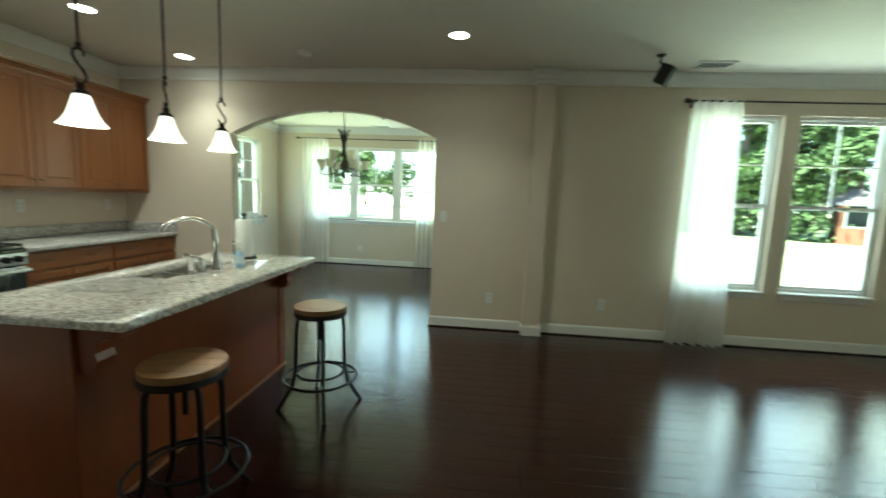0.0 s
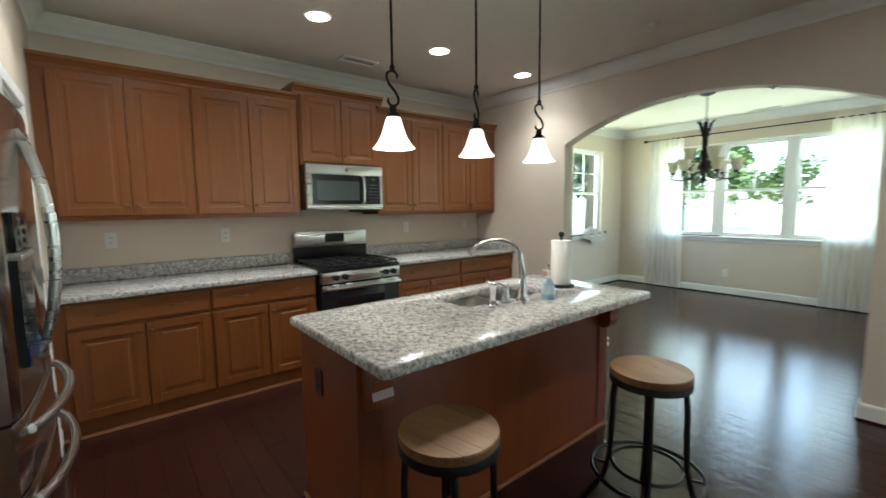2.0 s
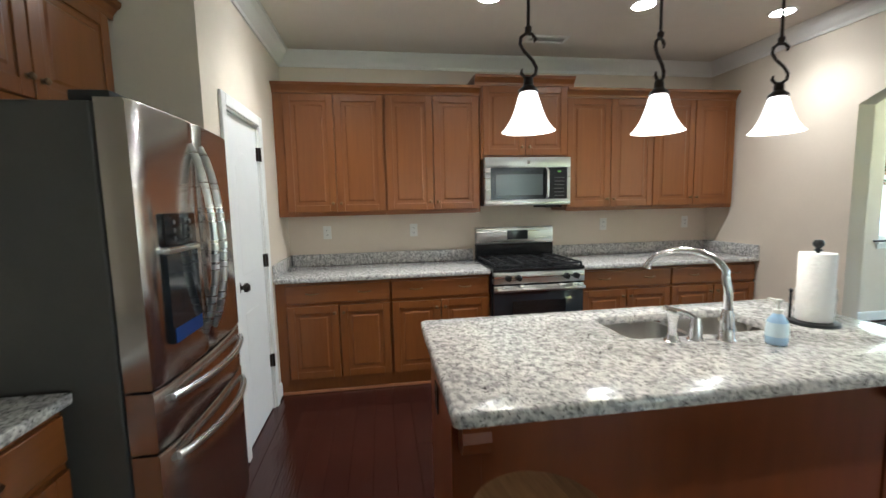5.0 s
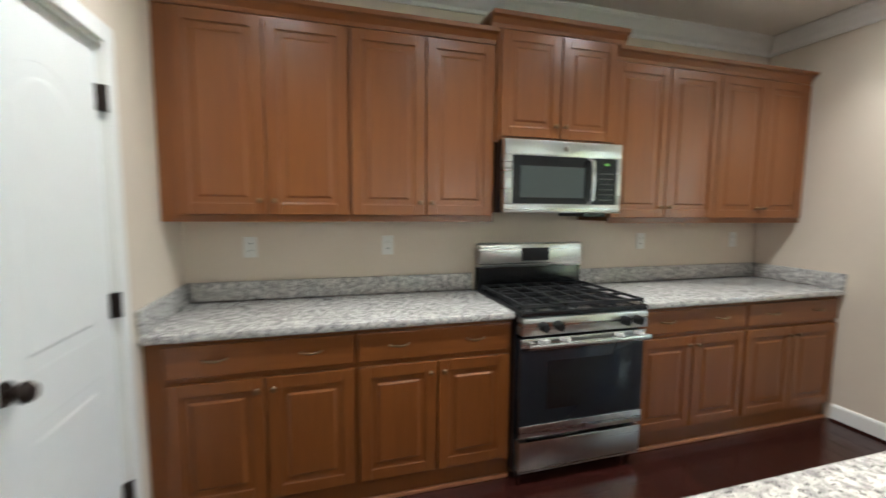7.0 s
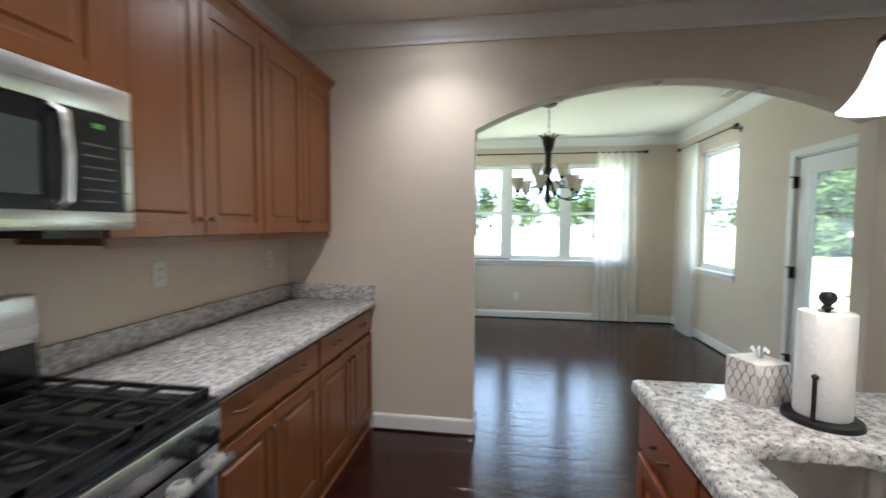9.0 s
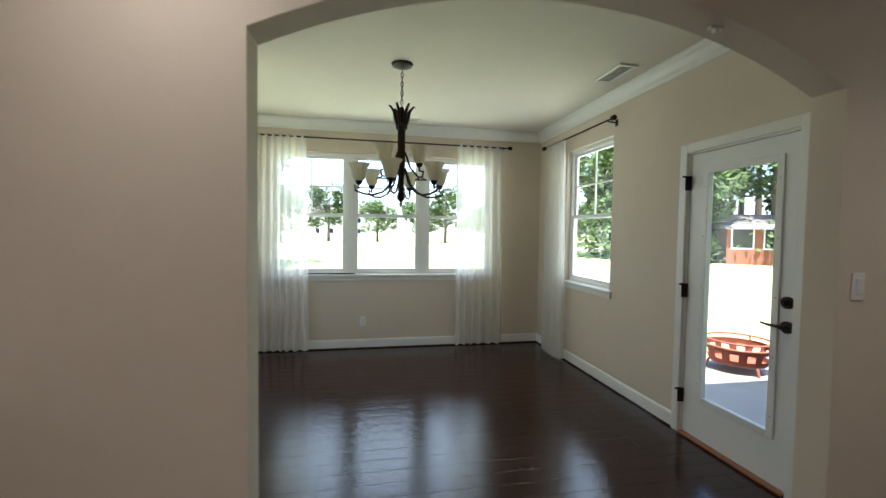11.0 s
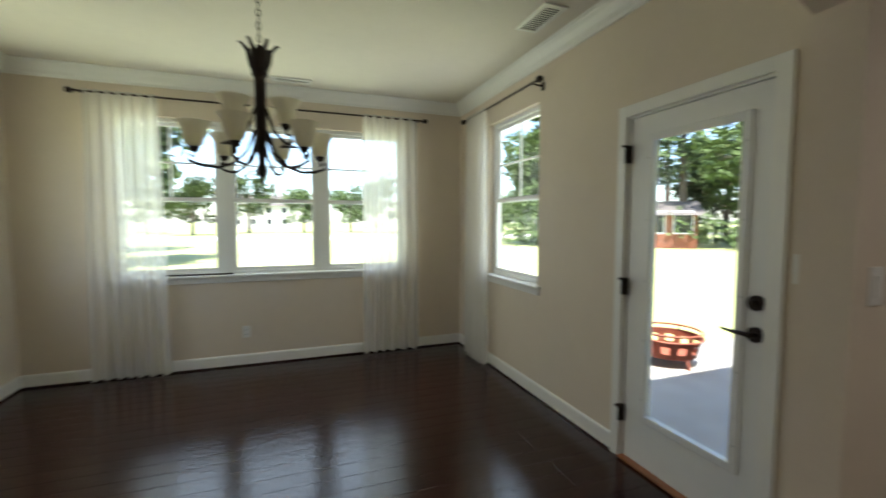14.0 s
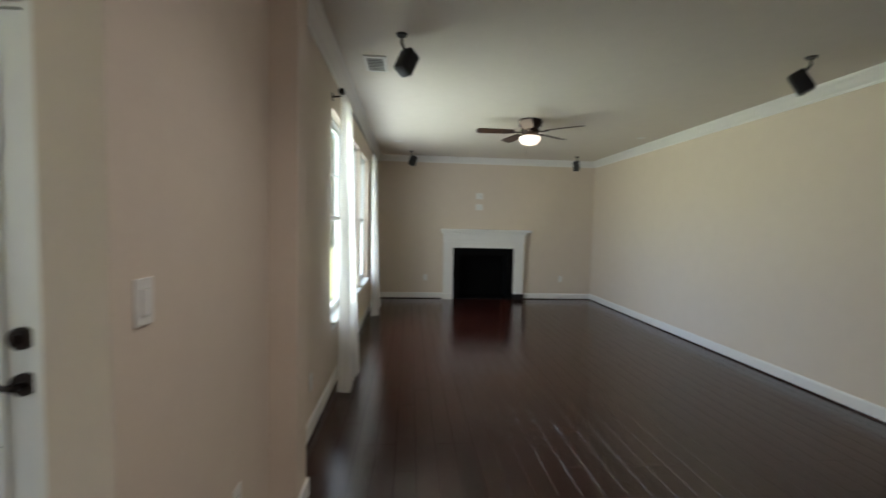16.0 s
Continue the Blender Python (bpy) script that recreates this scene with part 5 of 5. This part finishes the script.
for i in range(6):
    a = 2 * math.pi * i / 6
    c, s = math.cos(a), math.sin(a)
    part("leaf", tube([(0.03 * c, 0.03 * s, -0.44), (0.045 * c, 0.045 * s, -0.38), (0.055 * c, 0.055 * s, -0.33), (0.085 * c, 0.085 * s, -0.295), (0.10 * c, 0.10 * s, -0.30)], [0.008, 0.012, 0.011, 0.007, 0.002]), M_BRONZE, ch)


def arm(a, reach, zup, drop, par):
    c, s = math.cos(a), math.sin(a)
    prof = [(0.03, drop + 0.17), (0.07, drop + 0.06), (0.13, drop - 0.005), (0.20, drop - 0.03), (reach - 0.03, drop - 0.025), (reach + 0.025, drop - 0.005), (reach + 0.03, drop + 0.03), (reach, zup - 0.03), (reach, zup)]
    ar = part("arm", tube([(r_ * c, r_ * s, z) for r_, z in prof], 0.0075), M_BRONZE, par)
    part("cup", lathe([(0.0001, zup - 0.01), (0.018, zup), (0.026, zup + 0.02), (0.022, zup + 0.03)], 16, (reach * c, reach * s, 0)), M_BRONZE, ar)
    sh = [(0.026, zup + 0.022), (0.04, zup + 0.04), (0.048, zup + 0.075), (0.056, zup + 0.11), (0.076, zup + 0.14)]
    part("shade", lathe(sh + [(r_ - 0.004, z) for r_, z in sh[::-1]], 24, (reach * c, reach * s, 0)), M_SHADE2, ar, "unlit frosted glass bell shade")


for i in range(6):
    arm(radians(12 + 60 * i), 0.30, -0.86, -0.90, ch)
for i in range(3):
    arm(radians(90 + 120 * i), 0.14, -0.725, -0.79, ch)

# ---- towel and laths on the west sill, lath on the north sill ----
tw = thing("white_towel", "crumpled white towel lying on the window sill", "towel", pose(DW + 0.02, 7.98, ZD0 + 0.004))
bm = bmesh.new()
nu, nv = 40, 26
g = []
for j in range(nv + 1):
    row = []
    for i in range(nu + 1):
        u, v = i / nu * 2 - 1, j / nv
        env = max(0.0, 1 - u * u)
        x = -0.055 + v * 0.12
        z = (0.04 + 0.12 * env * math.sin(min(1, v * 1.5) * math.pi * 0.75 + 0.3)) * (0.7 + 0.6 * noise.noise(Vector((u * 3, v * 3, 1.7))))
        if v > 0.6:
            q = (v - 0.6) / 0.4
            z -= q * (0.10 + 0.14 * max(0, 0.5 + noise.noise(Vector((u * 2.2, 0, 5)))) * env)
            x += 0.02 * math.sin(u * 9)
        z = max(z + 0.012 * noise.noise(Vector((u * 9, v * 6, 3))), 0.003 if v < 0.58 else -0.2)
        row.append(bm.verts.new((x, u * 0.34 + 0.02 * noise.noise(Vector((v * 4, u, 8))), z)))
    g.append(row)
for j in range(nv):
    for i in range(nu):
        bm.faces.new((g[j][i], g[j][i + 1], g[j + 1][i + 1], g[j + 1][i]))
part("cloth", bm, M_CLOTH, tw, smooth=180)
t = thing("dark_rod", "dark curtain rod lying on the window sill", "rod", pose(DW + 0.03, 7.30, ZD0 + 0.014))
part("pole", tube([(0, 0.0, 0), (0, 1.05, 0)], 0.010), M_BRONZE, t)
part("end_cap", box(-0.02, 0.02, 1.05, 1.08, -0.01, 0.045, bev=0.004), M_BLACK, t)
t = thing("dark_rod", "short dark rod lying on the north window sill", "rod", pose(-3.05, DN - 0.02, ZD0 + 0.012))
part("pole", tube([(0, 0, 0), (0.6, 0, 0)], 0.008), M_BRONZE, t)


# ---- living room ----
def speaker(x, y, turn):
    s = thing("ceiling_speaker", "small black loudspeaker hung from a ceiling bracket", "loudspeaker", pose(x, y, H, 0, 0, turn), group="surround speakers")
    part("mount", lathe([(0.0001, -0.012), (0.035, -0.012), (0.04, 0)], 16), M_BLACK, s)
    part("bracket", tube([(0, 0, -0.01), (0, 0, -0.06), (0.02, 0, -0.085), (0.035, 0, -0.10)], 0.009), M_BLACK, s)
    bm = box(-0.05, 0.05, -0.05, 0.05, -0.085, 0.085, bev=0.012)
    bm.transform(pose(0.045, 0, -0.175, 0, 28, 0))
    b = part("cabinet", bm, M_BLACK, s)
    bm = box(0.05, 0.056, -0.044, 0.044, -0.078, 0.078, bev=0.002)
    bm.transform(pose(0.045, 0, -0.175, 0, 28, 0))
    part("grille", bm, M_SLOT, b)


speaker(1.60, 4.60, -45)
speaker(1.57, 1.58, 45)
speaker(6.18, 4.51, 215)
speaker(6.15, 1.47, 145)

fp = thing("fireplace", "white painted fireplace mantel around a black firebox", "fireplace")
fy0, fy1 = 2.465, 3.668
part("left_pilaster", box(XE - 0.09, XE - 0.002, fy1, fy1 + 0.19, 0, 1.12, bev=0.005), M_TRIM, fp, smooth=None)
part("right_pilaster", box(XE - 0.09, XE - 0.002, fy0 - 0.19, fy0, 0, 1.12, bev=0.005), M_TRIM, fp, smooth=None)
part("frieze", box(XE - 0.085, XE - 0.002, fy0, fy1, 1.003, 1.12, bev=0.004), M_TRIM, fp, smooth=None)
part("frieze_board", box(XE - 0.10, XE - 0.002, fy0 - 0.20, fy1 + 0.20, 1.121, 1.27, bev=0.005), M_TRIM, fp, smooth=None)
part("frieze_moulding", box(XE - 0.15, XE - 0.002, fy0 - 0.23, fy1 + 0.23, 1.271, 1.315, bev=0.012), M_TRIM, fp, smooth=None)
part("mantel_shelf", box(XE - 0.20, XE - 0.002, fy0 - 0.30, fy1 + 0.25, 1.316, 1.365, bev=0.008), M_TRIM, fp, smooth=None)
bm = bmesh.new()
for v in ((XE + 0.001, XE + 0.45, fy0 - 0.02, fy0 + 0.12, 0, 1.001), (XE + 0.001, XE + 0.45, fy1 - 0.12, fy1 + 0.02, 0, 1.001), (XE + 0.001, XE + 0.45, fy0 + 0.12, fy1 - 0.12, 0.86, 1.001), (XE + 0.44, XE + 0.46, fy0 + 0.12, fy1 - 0.12, 0, 0.86)):
    bx(bm, *v)
part("firebox", bm, M_FIREBOX, fp, smooth=None)
part("hearth", box(XE - 0.03, XE + 0.44, fy0 + 0.002, fy1 - 0.002, 0.0, 0.012), M_SLATE, fp, smooth=None)
part("plinth", box(XE - 0.11, XE - 0.002, fy1 - 0.004, fy1 + 0.20, 0, 0.11, bev=0.004), M_TRIM, fp, smooth=None)
part("plinth", box(XE - 0.11, XE - 0.002, fy0 - 0.20, fy0 + 0.004, 0, 0.11, bev=0.004), M_BLACK, fp, smooth=None)

fn = thing("ceiling_fan", "dark five-blade ceiling fan with a lit bowl light", "ceiling fan", pose(3.718, 3.07, H, 0, 0, 15))
part("motor_housing", lathe([(0.0001, 0), (0.13, 0), (0.14, -0.03), (0.135, -0.07), (0.10, -0.10), (0.115, -0.13), (0.10, -0.17), (0.07, -0.19)], 32), M_BRONZE, fn)
part("light_bowl", lathe([(0.10, -0.195), (0.125, -0.205), (0.12, -0.25), (0.09, -0.285), (0.04, -0.302), (0.0001, -0.305)], 28), M_FANGLASS, fn, "glowing frosted glass bowl")
part("pull_chain", tube([(0.09, 0, -0.19), (0.09, 0, -0.42)], 0.002, seg=5), M_PULL, fn)
for i in range(5):
    R4 = Matrix.Rotation(2 * math.pi * i / 5, 4, "Z")
    bm = box(0.10, 0.24, -0.02, 0.02, -0.155, -0.149, bev=0.001)
    bm.transform(R4)
    br = part("blade_iron", bm, M_BRONZE, fn)
    bm = bmesh.new()
    pts = [(0.20, -0.05), (0.30, -0.062), (0.60, -0.07), (0.645, -0.055), (0.66, 0), (0.645, 0.055), (0.60, 0.07), (0.30, 0.062), (0.20, 0.05)]
    a = [bm.verts.new((x, y, -0.146 + 0.18 * y)) for x, y in pts]
    b = [bm.verts.new((x, y, -0.139 + 0.18 * y)) for x, y in pts]
    for q in range(len(pts)):
        w_ = (q + 1) % len(pts)
        bm.faces.new((a[q], a[w_], b[w_], b[q]))
    bm.faces.new(a[::-1])
    bm.faces.new(b)
    bm.transform(R4)
    part("blade", bm, M_FANBLADE, fn, smooth=None)

# ---- outdoors ----
GZ = -0.16
bm = bmesh.new()
R = 900.0
vs = [bm.verts.new(p) for p in ((-R, -R, GZ - 0.06), (R, -R, GZ - 0.06), (R, R, GZ - 0.06), (-R, R, GZ - 0.06))]
bm.faces.new(vs)
struct("ground", bm, M_GRASS, "sunlit mown lawn", "ground")
struct("patio", box(DE + T, 4.6, YA1, 8.3, GZ - 0.05, GZ + 0.03, bev=0.01), M_PATIO, "pale stained concrete patio slab", "patio")
struct("road_far", box(-120, 120, 44, 54, GZ - 0.055, GZ - 0.04), M_ROAD, "pale gravel road beyond the lawn", "road")
struct("foundation", box(-4.35, 6.9, -2.8, YA1, GZ - 0.05, -0.03), M_SIDING, "pale house foundation", "foundation")
struct("foundation_dining", box(DW - T, DE + T, YA1, DN + T, GZ - 0.05, -0.03), M_SIDING, "pale house foundation", "foundation")

pit = thing("fire_pit", "rusty red round metal fire pit on three legs", "fire pit", pose(2.0, 7.88, GZ + 0.03))
bm = bmesh.new()
n = 24
for i in range(n):
    a0, a1 = 2 * math.pi * i / n, 2 * math.pi * (i + 1) / n
    for z0_, z1_, skip in ((0.10, 0.16, False), (0.16, 0.24, i % 2 == 0), (0.24, 0.29, False)):
        if skip:
            continue
        r0, r1 = 0.29 + 0.25 * (z0_ - 0.1), 0.29 + 0.25 * (z1_ - 0.1)
        bm.faces.new([bm.verts.new((r_ * math.cos(a), r_ * math.sin(a), z)) for r_, a, z in ((r0, a0, z0_), (r0, a1, z0_), (r1, a1, z1_), (r1, a0, z1_))])
me_fix = bmesh.ops.solidify(bm, geom=bm.faces[:], thickness=0.006)
part("bowl_wall", bm, M_RUST, pit)
part("bowl_floor", lathe([(0.0001, 0.09), (0.2, 0.09), (0.29, 0.105)], 24), M_RUST, pit)
for r_, z in ((0.345, 0.295), (0.33, 0.36)):
    part("rim", tube([(r_ * math.cos(2 * math.pi * i / 32), r_ * math.sin(2 * math.pi * i / 32), z) for i in range(32)], 0.012, closed=True), M_RUST, pit)
for i in range(3):
    a = 2.1 * i + 0.4
    part("leg", tube([(0.27 * math.cos(a), 0.27 * math.sin(a), 0.13), (0.32 * math.cos(a), 0.32 * math.sin(a), 0.0)], 0.014), M_RUST, pit)
    part("screen_post", tube([(0.345 * math.cos(a), 0.345 * math.sin(a), 0.29), (0.33 * math.cos(a), 0.33 * math.sin(a), 0.37)], 0.008), M_RUST, pit)
hm = thing("hand_tool", "small grey metal tool lying on the patio", "tool", pose(1.55, 6.22, GZ + 0.042, 0, 0, 20))
part("shaft", tube([(0, 0, 0.012), (0.35, 0.02, 0.012)], 0.010), M_STEEL, hm)
part("head", lathe([(0.03, -0.01), (0.05, 0.0), (0.045, 0.03), (0.02, 0.035)], 14), M_GREY, hm)
t = thing("timber_edging", "old low timber edging in the lawn", "timber", pose(11.5, 12.0, GZ - 0.06, 0, 0, -30))
part("beam", box(-1.2, 1.2, -0.15, 0.15, 0, 0.28, bev=0.02), M_BARK, t)


def leaf_cloud(bm, c, r, n, rnd, size):
    for _ in range(n):
        v = Vector((rnd.gauss(0, 1), rnd.gauss(0, 1), rnd.gauss(0, 1))).normalized() * r * rnd.uniform(0.45, 1.0) ** 0.6
        p = Vector(c) + Vector((v.x, v.y, v.z * 0.8))
        a = Vector((rnd.uniform(-1, 1), rnd.uniform(-1, 1), rnd.uniform(-0.6, 0.6))).normalized() * size * rnd.uniform(0.6, 1.3)
        b = a.orthogonal().normalized() * size * rnd.uniform(0.4, 0.9)
        vs = [bm.verts.new(p + q) for q in (-a, b * 0.7, a, -b * 0.7)]
        bm.faces.new(vs)


def tree(seed, h, spread, trunk, pine=False):
    rnd = random.Random(seed)
    t = thing("tree", "tall pine tree with a bare trunk" if pine else "leafy broad tree at the edge of the lawn", "tree", group="trees around the lawn")
    top = Vector((rnd.uniform(-.5, .5), rnd.uniform(-.5, .5), h * (0.92 if pine else 0.6)))
    pts = [Vector((0, 0, -0.2)).lerp(top, u) + Vector((0.15 * math.sin(5 * u + seed), 0.15 * math.cos(4 * u), 0)) * u for u in (0, .2, .4, .6, .8, 1)]
    bm = tube(pts, [trunk, trunk * .85, trunk * .7, trunk * .58, trunk * .45, trunk * .25], seg=10)
    cl = []
    for i in range(9):
        u = rnd.uniform(0.55, 1) if pine else rnd.uniform(0.35, 1)
        s = Vector((0, 0, -0.2)).lerp(top, u)
        a = rnd.uniform(0, 6.28)
        e = s + Vector((math.cos(a), math.sin(a), rnd.uniform(0.3, 0.9))) * spread * rnd.uniform(0.5, 0.9)
        tube([s, s.lerp(e, .5) + Vector((0, 0, .2)), e], [trunk * .3, trunk * .2, trunk * .08], bm, seg=6)
        cl.append(e)
    part("trunk", bm, M_BARK, t)
    bm = bmesh.new()
    for e in cl + [top]:
        leaf_cloud(bm, e, spread * rnd.uniform(0.38, 0.6), 150, rnd, 0.26)
        for _ in range(2):
            leaf_cloud(bm, e + Vector((rnd.uniform(-1, 1), rnd.uniform(-1, 1), rnd.uniform(-.8, .6))) * spread * 0.45, spread * 0.28, 70, rnd, 0.24)
    part("crown", bm, M_LEAF, t, smooth=None)
    return t


protos = [tree(11, 11, 3.2, 0.28), tree(12, 9, 3.0, 0.22), tree(13, 15, 2.6, 0.30, True)]
protos[0].matrix_basis = pose(-6.7, 12.3, GZ - 0.06)
protos[1].matrix_basis = pose(-9.0, 24.0, GZ - 0.06)
protos[2].matrix_basis = pose(27, 30, GZ - 0.06)
rnd = random.Random(5)
# woods to the north-east, beyond the patio door
for i in range(26):
    a = radians(rnd.uniform(-4, 62))
    d = rnd.uniform(27, 40)
    p_ = protos[rnd.choice((0, 1, 2, 0))]
    q = copy_thing(p_, pose(d * math.cos(a) + 2, d * math.sin(a) + 6, GZ - 0.06, 0, 0, rnd.uniform(0, 360)))
# far trees along the road and to the north-west
for i in range(22):
    x = -75 + i * 6.2 + rnd.uniform(-2, 2)
    copy_thing(protos[rnd.choice((0, 1))], pose(x, 62 + rnd.uniform(0, 12), GZ - 0.06, 0, 0, rnd.uniform(0, 360)))
for x, y in ((-12, 30), (-15, 22), (-20, 33), (-13.5, 14), (-17, 10)):
    copy_thing(protos[rnd.choice((0, 1, 2))], pose(x, y, GZ - 0.06, 0, 0, rnd.uniform(0, 360)))
bm = bmesh.new()
rnd = random.Random(9)
for i in range(150):
    a = radians(rnd.uniform(-8, 66))
    d = rnd.uniform(26, 36)
    leaf_cloud(bm, (d * math.cos(a) + 2, d * math.sin(a) + 6, rnd.uniform(0.1, 1.3)), rnd.uniform(0.9, 1.8), 60, rnd, 0.24)
t = tagged(mesh_ob("undergrowth", bm, M_LEAF), "dense green undergrowth at the wood's edge", "undergrowth", kind="stuff")


def house(name, x, y, turn, w, d, h, siding, label):
    t = thing(name, label, "house", pose(x, y, GZ - 0.06, 0, 0, turn))
    part("wall", box(-w / 2, w / 2, -d / 2, d / 2, 0, h), siding, t, smooth=None)
    prof = [(-d / 2 - 0.4, 0), (0, d * 0.32), (d / 2 + 0.4, 0)]
    bm = bmesh.new()
    a = [bm.verts.new((-w / 2 - 0.4, u, h + v)) for u, v in prof]
    b = [bm.verts.new((w / 2 + 0.4, u, h + v)) for u, v in prof]
    for i in range(3):
        bm.faces.new((a[i], a[(i + 1) % 3], b[(i + 1) % 3], b[i]))
    bm.faces.new(a)
    bm.faces.new(b[::-1])
    part("roof", bm, M_ROOF, t, smooth=None)
    for s in (-1, 1):
        for i in range(max(2, int(w / 3))):
            xx = -w / 2 + (i + 0.5) * w / max(2, int(w / 3))
            for z in ([1.0] if h < 4 else [1.0, 3.8]):
                wd = part("window", box(xx - 0.5, xx + 0.5, s * (d / 2) - 0.02, s * (d / 2) + 0.04, z, z + 1.3), M_OVEN, t, smooth=None)
                part("window_frame", box(xx - 0.58, xx + 0.58, s * (d / 2) - 0.01, s * (d / 2) + 0.03, z - 0.08, z + 1.38), M_FENCE, wd, smooth=None)


house("neighbour_house", -17.5, 17.0, 80, 9, 7, 3.4, M_BRICKH, "red-brown one-storey house beyond the white fence")
house("garden_shed", 21.5, 25.5, -35, 3.2, 3, 2.1, M_BRICKH, "small red shed at the wood's edge")
house("far_house", -9.0, 120, 10, 14, 9, 5.6, M_SIDING, "pale two-storey house far beyond the road")

# white board fence to the west
fe = thing("fence", "white vinyl privacy fence along the neighbour's garden", "fence")
for i in range(14):
    y = 6.0 + i * 1.8
    part("post", box(-10.06, -9.94, y - 0.06, y + 0.06, GZ - 0.06, 1.75, bev=0.01), M_FENCE, fe, smooth=None)
    part("board_panel", box(-10.015, -9.985, y + 0.06, y + 1.74, GZ, 1.6), M_FENCE, fe, smooth=None)
    part("top_rail", box(-10.03, -9.97, y + 0.06, y + 1.74, 1.6, 1.69), M_FENCE, fe, smooth=None)

# ---- floor boards ----
struct("floor_base", box(-4.19, 6.84, -2.74, YA1, -0.03, -0.014), M_GAP, "dark gaps under the floor boards", "floor")
struct("floor_base_dining", box(DW - T, DE + T, YA1, DN + T, -0.03, -0.014), M_GAP, "dark gaps under the floor boards", "floor")
fl = thing("floor", "dark brown hand-scraped glossy hardwood floor", "floor", kind="structure")
BWID = 0.127
cache = {}


def board_mesh(L):
    key = round(L, 2)
    if key not in cache:
        bm = bmesh.new()
        e, z0, z1, hw = 0.0014, -0.014, 0.0, BWID / 2 - 0.0003
        lo = [bm.verts.new(p) for p in ((0, -hw, z0), (key, -hw, z0), (key, hw, z0), (0, hw, z0))]
        mi = [bm.verts.new(p) for p in ((0, -hw, -0.0018), (key, -hw, -0.0018), (key, hw, -0.0018), (0, hw, -0.0018))]
        cr = 0.018
        top = [[bm.verts.new((x, y, z)) for x in (e, key - e)] for y, z in ((-hw + e, -0.00025), (-hw + cr, -0.0001), (-0.012, 0.0), (0.012, 0.0), (hw - cr, -0.0001), (hw - e, -0.00025))]
        hi = [top[0][0], top[0][1], top[-1][1], top[-1][0]]
        for a, b in ((lo, mi),):
            for i in range(4):
                bm.faces.new((a[i], a[(i + 1) % 4], b[(i + 1) % 4], b[i]))
        bm.faces.new((mi[0], mi[1], hi[1], hi[0]))
        bm.faces.new((mi[2], mi[3], hi[3], hi[2]))
        bm.faces.new([mi[1], mi[2]] + [r_[1] for r_ in top[::-1]])
        bm.faces.new([mi[3], mi[0]] + [r_[0] for r_ in top])
        for a, b in zip(top, top[1:]):
            bm.faces.new((a[0], a[1], b[1], b[0]))
        me = bpy.data.meshes.new("board")
        bmesh.ops.recalc_face_normals(bm, faces=bm.faces)
        bm.to_mesh(me)
        bm.free()
        me.materials.append(M_FLOOR)
        cache[key] = me
    return cache[key]


rnd = random.Random(21)
near, far_v, far_f = 0, [], []
x0, y = -4.11, DN + 0.03
while y > -2.7:
    x1 = 0.0 if y - BWID / 2 > YA1 - 0.09 else 6.74
    x = x0 - rnd.choice((0, 0.3, 0.6, 0.9))
    while x < x1:
        L = rnd.choice((0.9, 1.2, 1.2, 1.5, 1.8))
        a, b = max(x, x0), min(x + L - 0.0008, x1)
        if b - a > 0.03:
            me = board_mesh(b - a)
            if a < 0.6 and y > 1.9 and near < 296:
                ob = new("plank", me)
                ob.location = (a, y, 0)
                ob.parent = fl
                near += 1
            else:
                n0 = len(far_v)
                far_v += [(v.co.x + a, v.co.y + y, v.co.z) for v in me.vertices]
                far_f += [tuple(i + n0 for i in p_.vertices) for p_ in me.polygons]
        x += L
    y -= BWID
me = bpy.data.meshes.new("planks")
me.from_pydata(far_v, [], far_f)
me.materials.append(M_FLOOR)
ob = new("planks", me)
ob.parent = fl
tagged(ob, kind="stuff")
